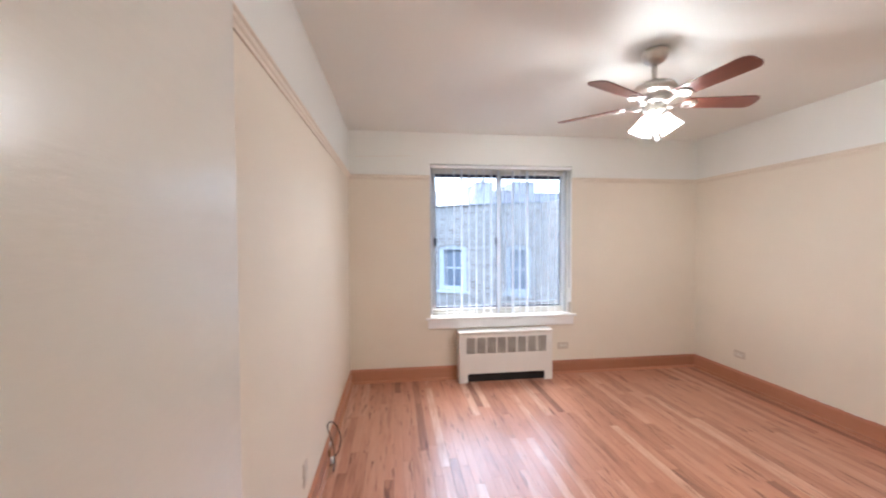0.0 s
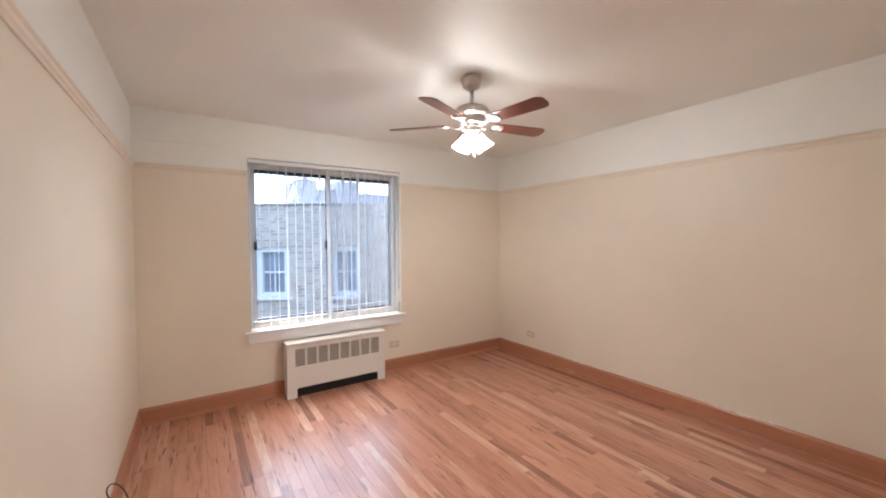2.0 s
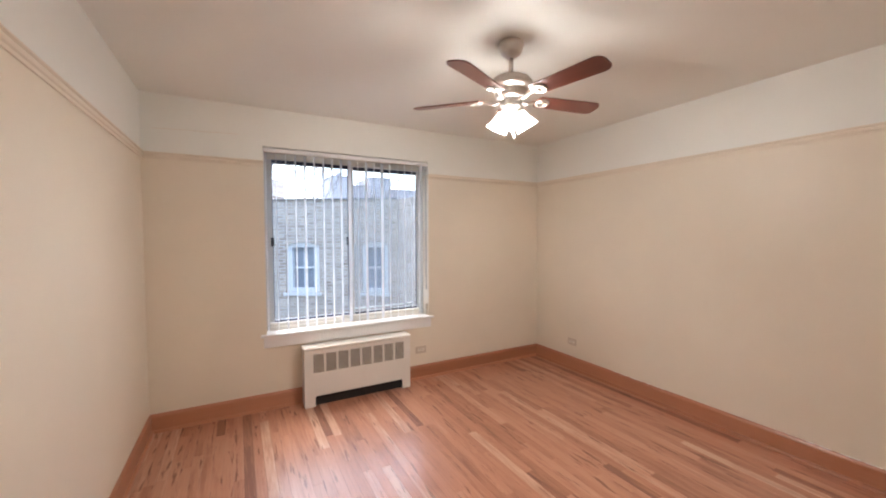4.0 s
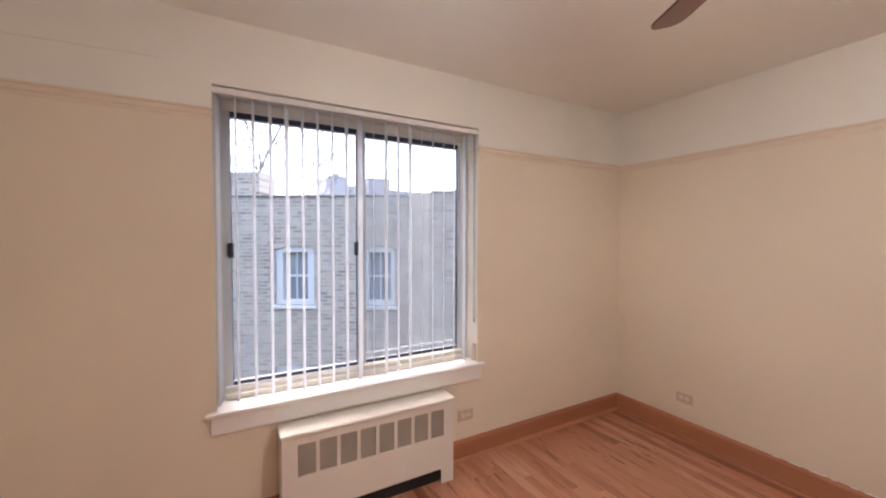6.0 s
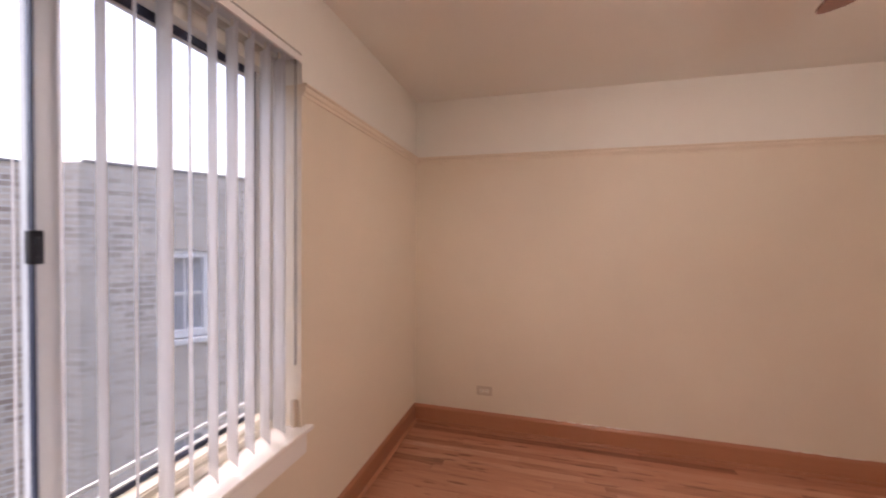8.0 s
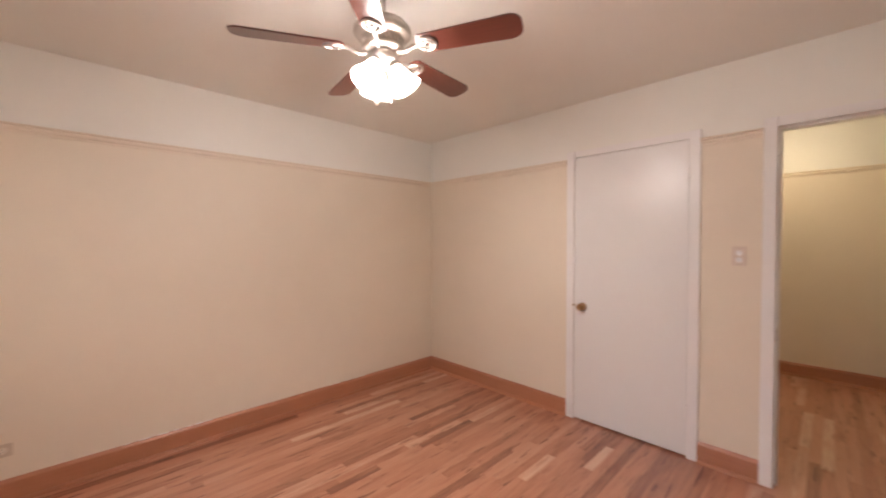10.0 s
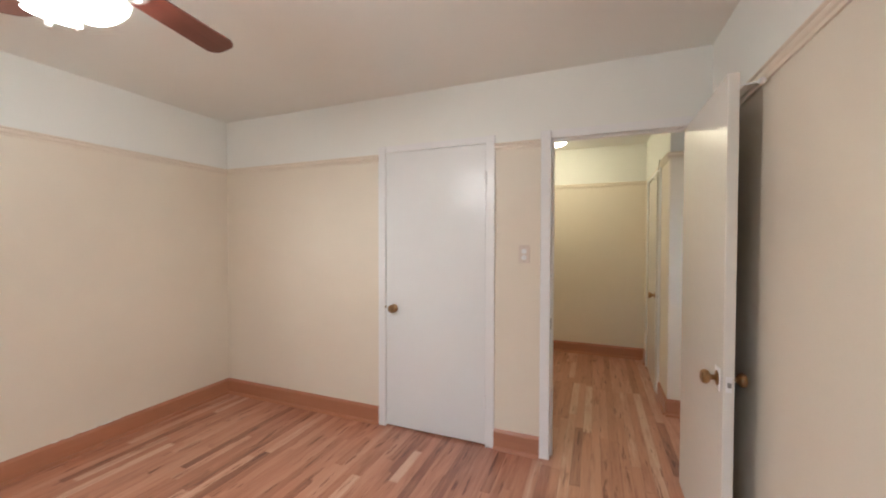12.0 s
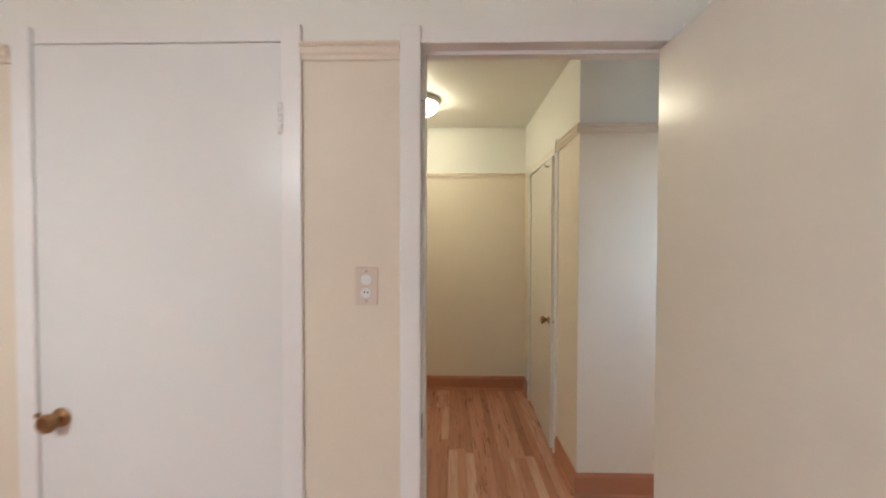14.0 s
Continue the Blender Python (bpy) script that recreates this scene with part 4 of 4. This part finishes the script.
LENGTHS = [0.34, 0.52, 0.72, 0.95, 1.25, 1.6]


def board_mesh(length):
    bm = bmesh.new()
    add_box(bm, (-BW / 2 + 0.0002, 0.0004, -BT), (BW / 2 - 0.0002, length - 0.0004, 0))
    es = [e for e in bm.edges if all(abs(v.co.z) < 1e-6 for v in e.verts)]
    bmesh.ops.bevel(bm, geom=es, offset=0.0005, segments=1, affect="EDGES")
    me = bpy.data.meshes.new("board")
    bm.to_mesh(me)
    bm.free()
    me.materials.append(OAK)
    return me


BOARDS = [board_mesh(q) for q in LENGTHS]
rng = random.Random(11)
verts, faces = [], []
single = 0
x = WEST_X + 0.01
while x < XR - 0.01:
    xc = x + BW / 2
    y0 = HALL_Y if xc < HALL_X1 else YB - 0.05
    y1 = YF if xc > XL else YB - 0.1
    if xc < HALL_X0 - 0.1:
        y0 = JOG_Y
    y = y0
    first = rng.uniform(0.12, 1.2)
    while y < y1 - 0.001:
        i = rng.choices(range(6), (2, 3, 4, 4, 3, 2))[0]
        ln = LENGTHS[i] if y > y0 else first
        if single < 300 and y > y0 and XL < xc < 2.6 and y > -0.36 and y + ln < YF:
            ob = new("board", BOARDS[i])
            ob.parent = fl
            ob.location = (xc, y, 0)
            single += 1
        else:
            k = len(verts)
            a, b, c, d = x + 0.0002, x + BW - 0.0002, y + 0.0004, min(y + ln, y1) - 0.0004
            e = 0.0005
            verts += [(a, c, -BT), (b, c, -BT), (b, d, -BT), (a, d, -BT), (a, c, -e), (b, c, -e), (b, d, -e), (a, d, -e), (a + e, c + e, 0), (b - e, c + e, 0), (b - e, d - e, 0), (a + e, d - e, 0)]
            faces += [[k + j for j in q] for q in ((8, 9, 10, 11), (4, 5, 9, 8), (5, 6, 10, 9), (6, 7, 11, 10), (7, 4, 8, 11), (0, 1, 5, 4), (1, 2, 6, 5), (2, 3, 7, 6), (3, 0, 4, 7))]
        y += ln
    x += BW
me = bpy.data.meshes.new("board_field")
me.from_pydata(verts, [], faces)
me.materials.append(OAK)
rest = new("board_field", me)
rest.parent = fl
tagged(rest, "further oak strip boards of the floor", kind="stuff")
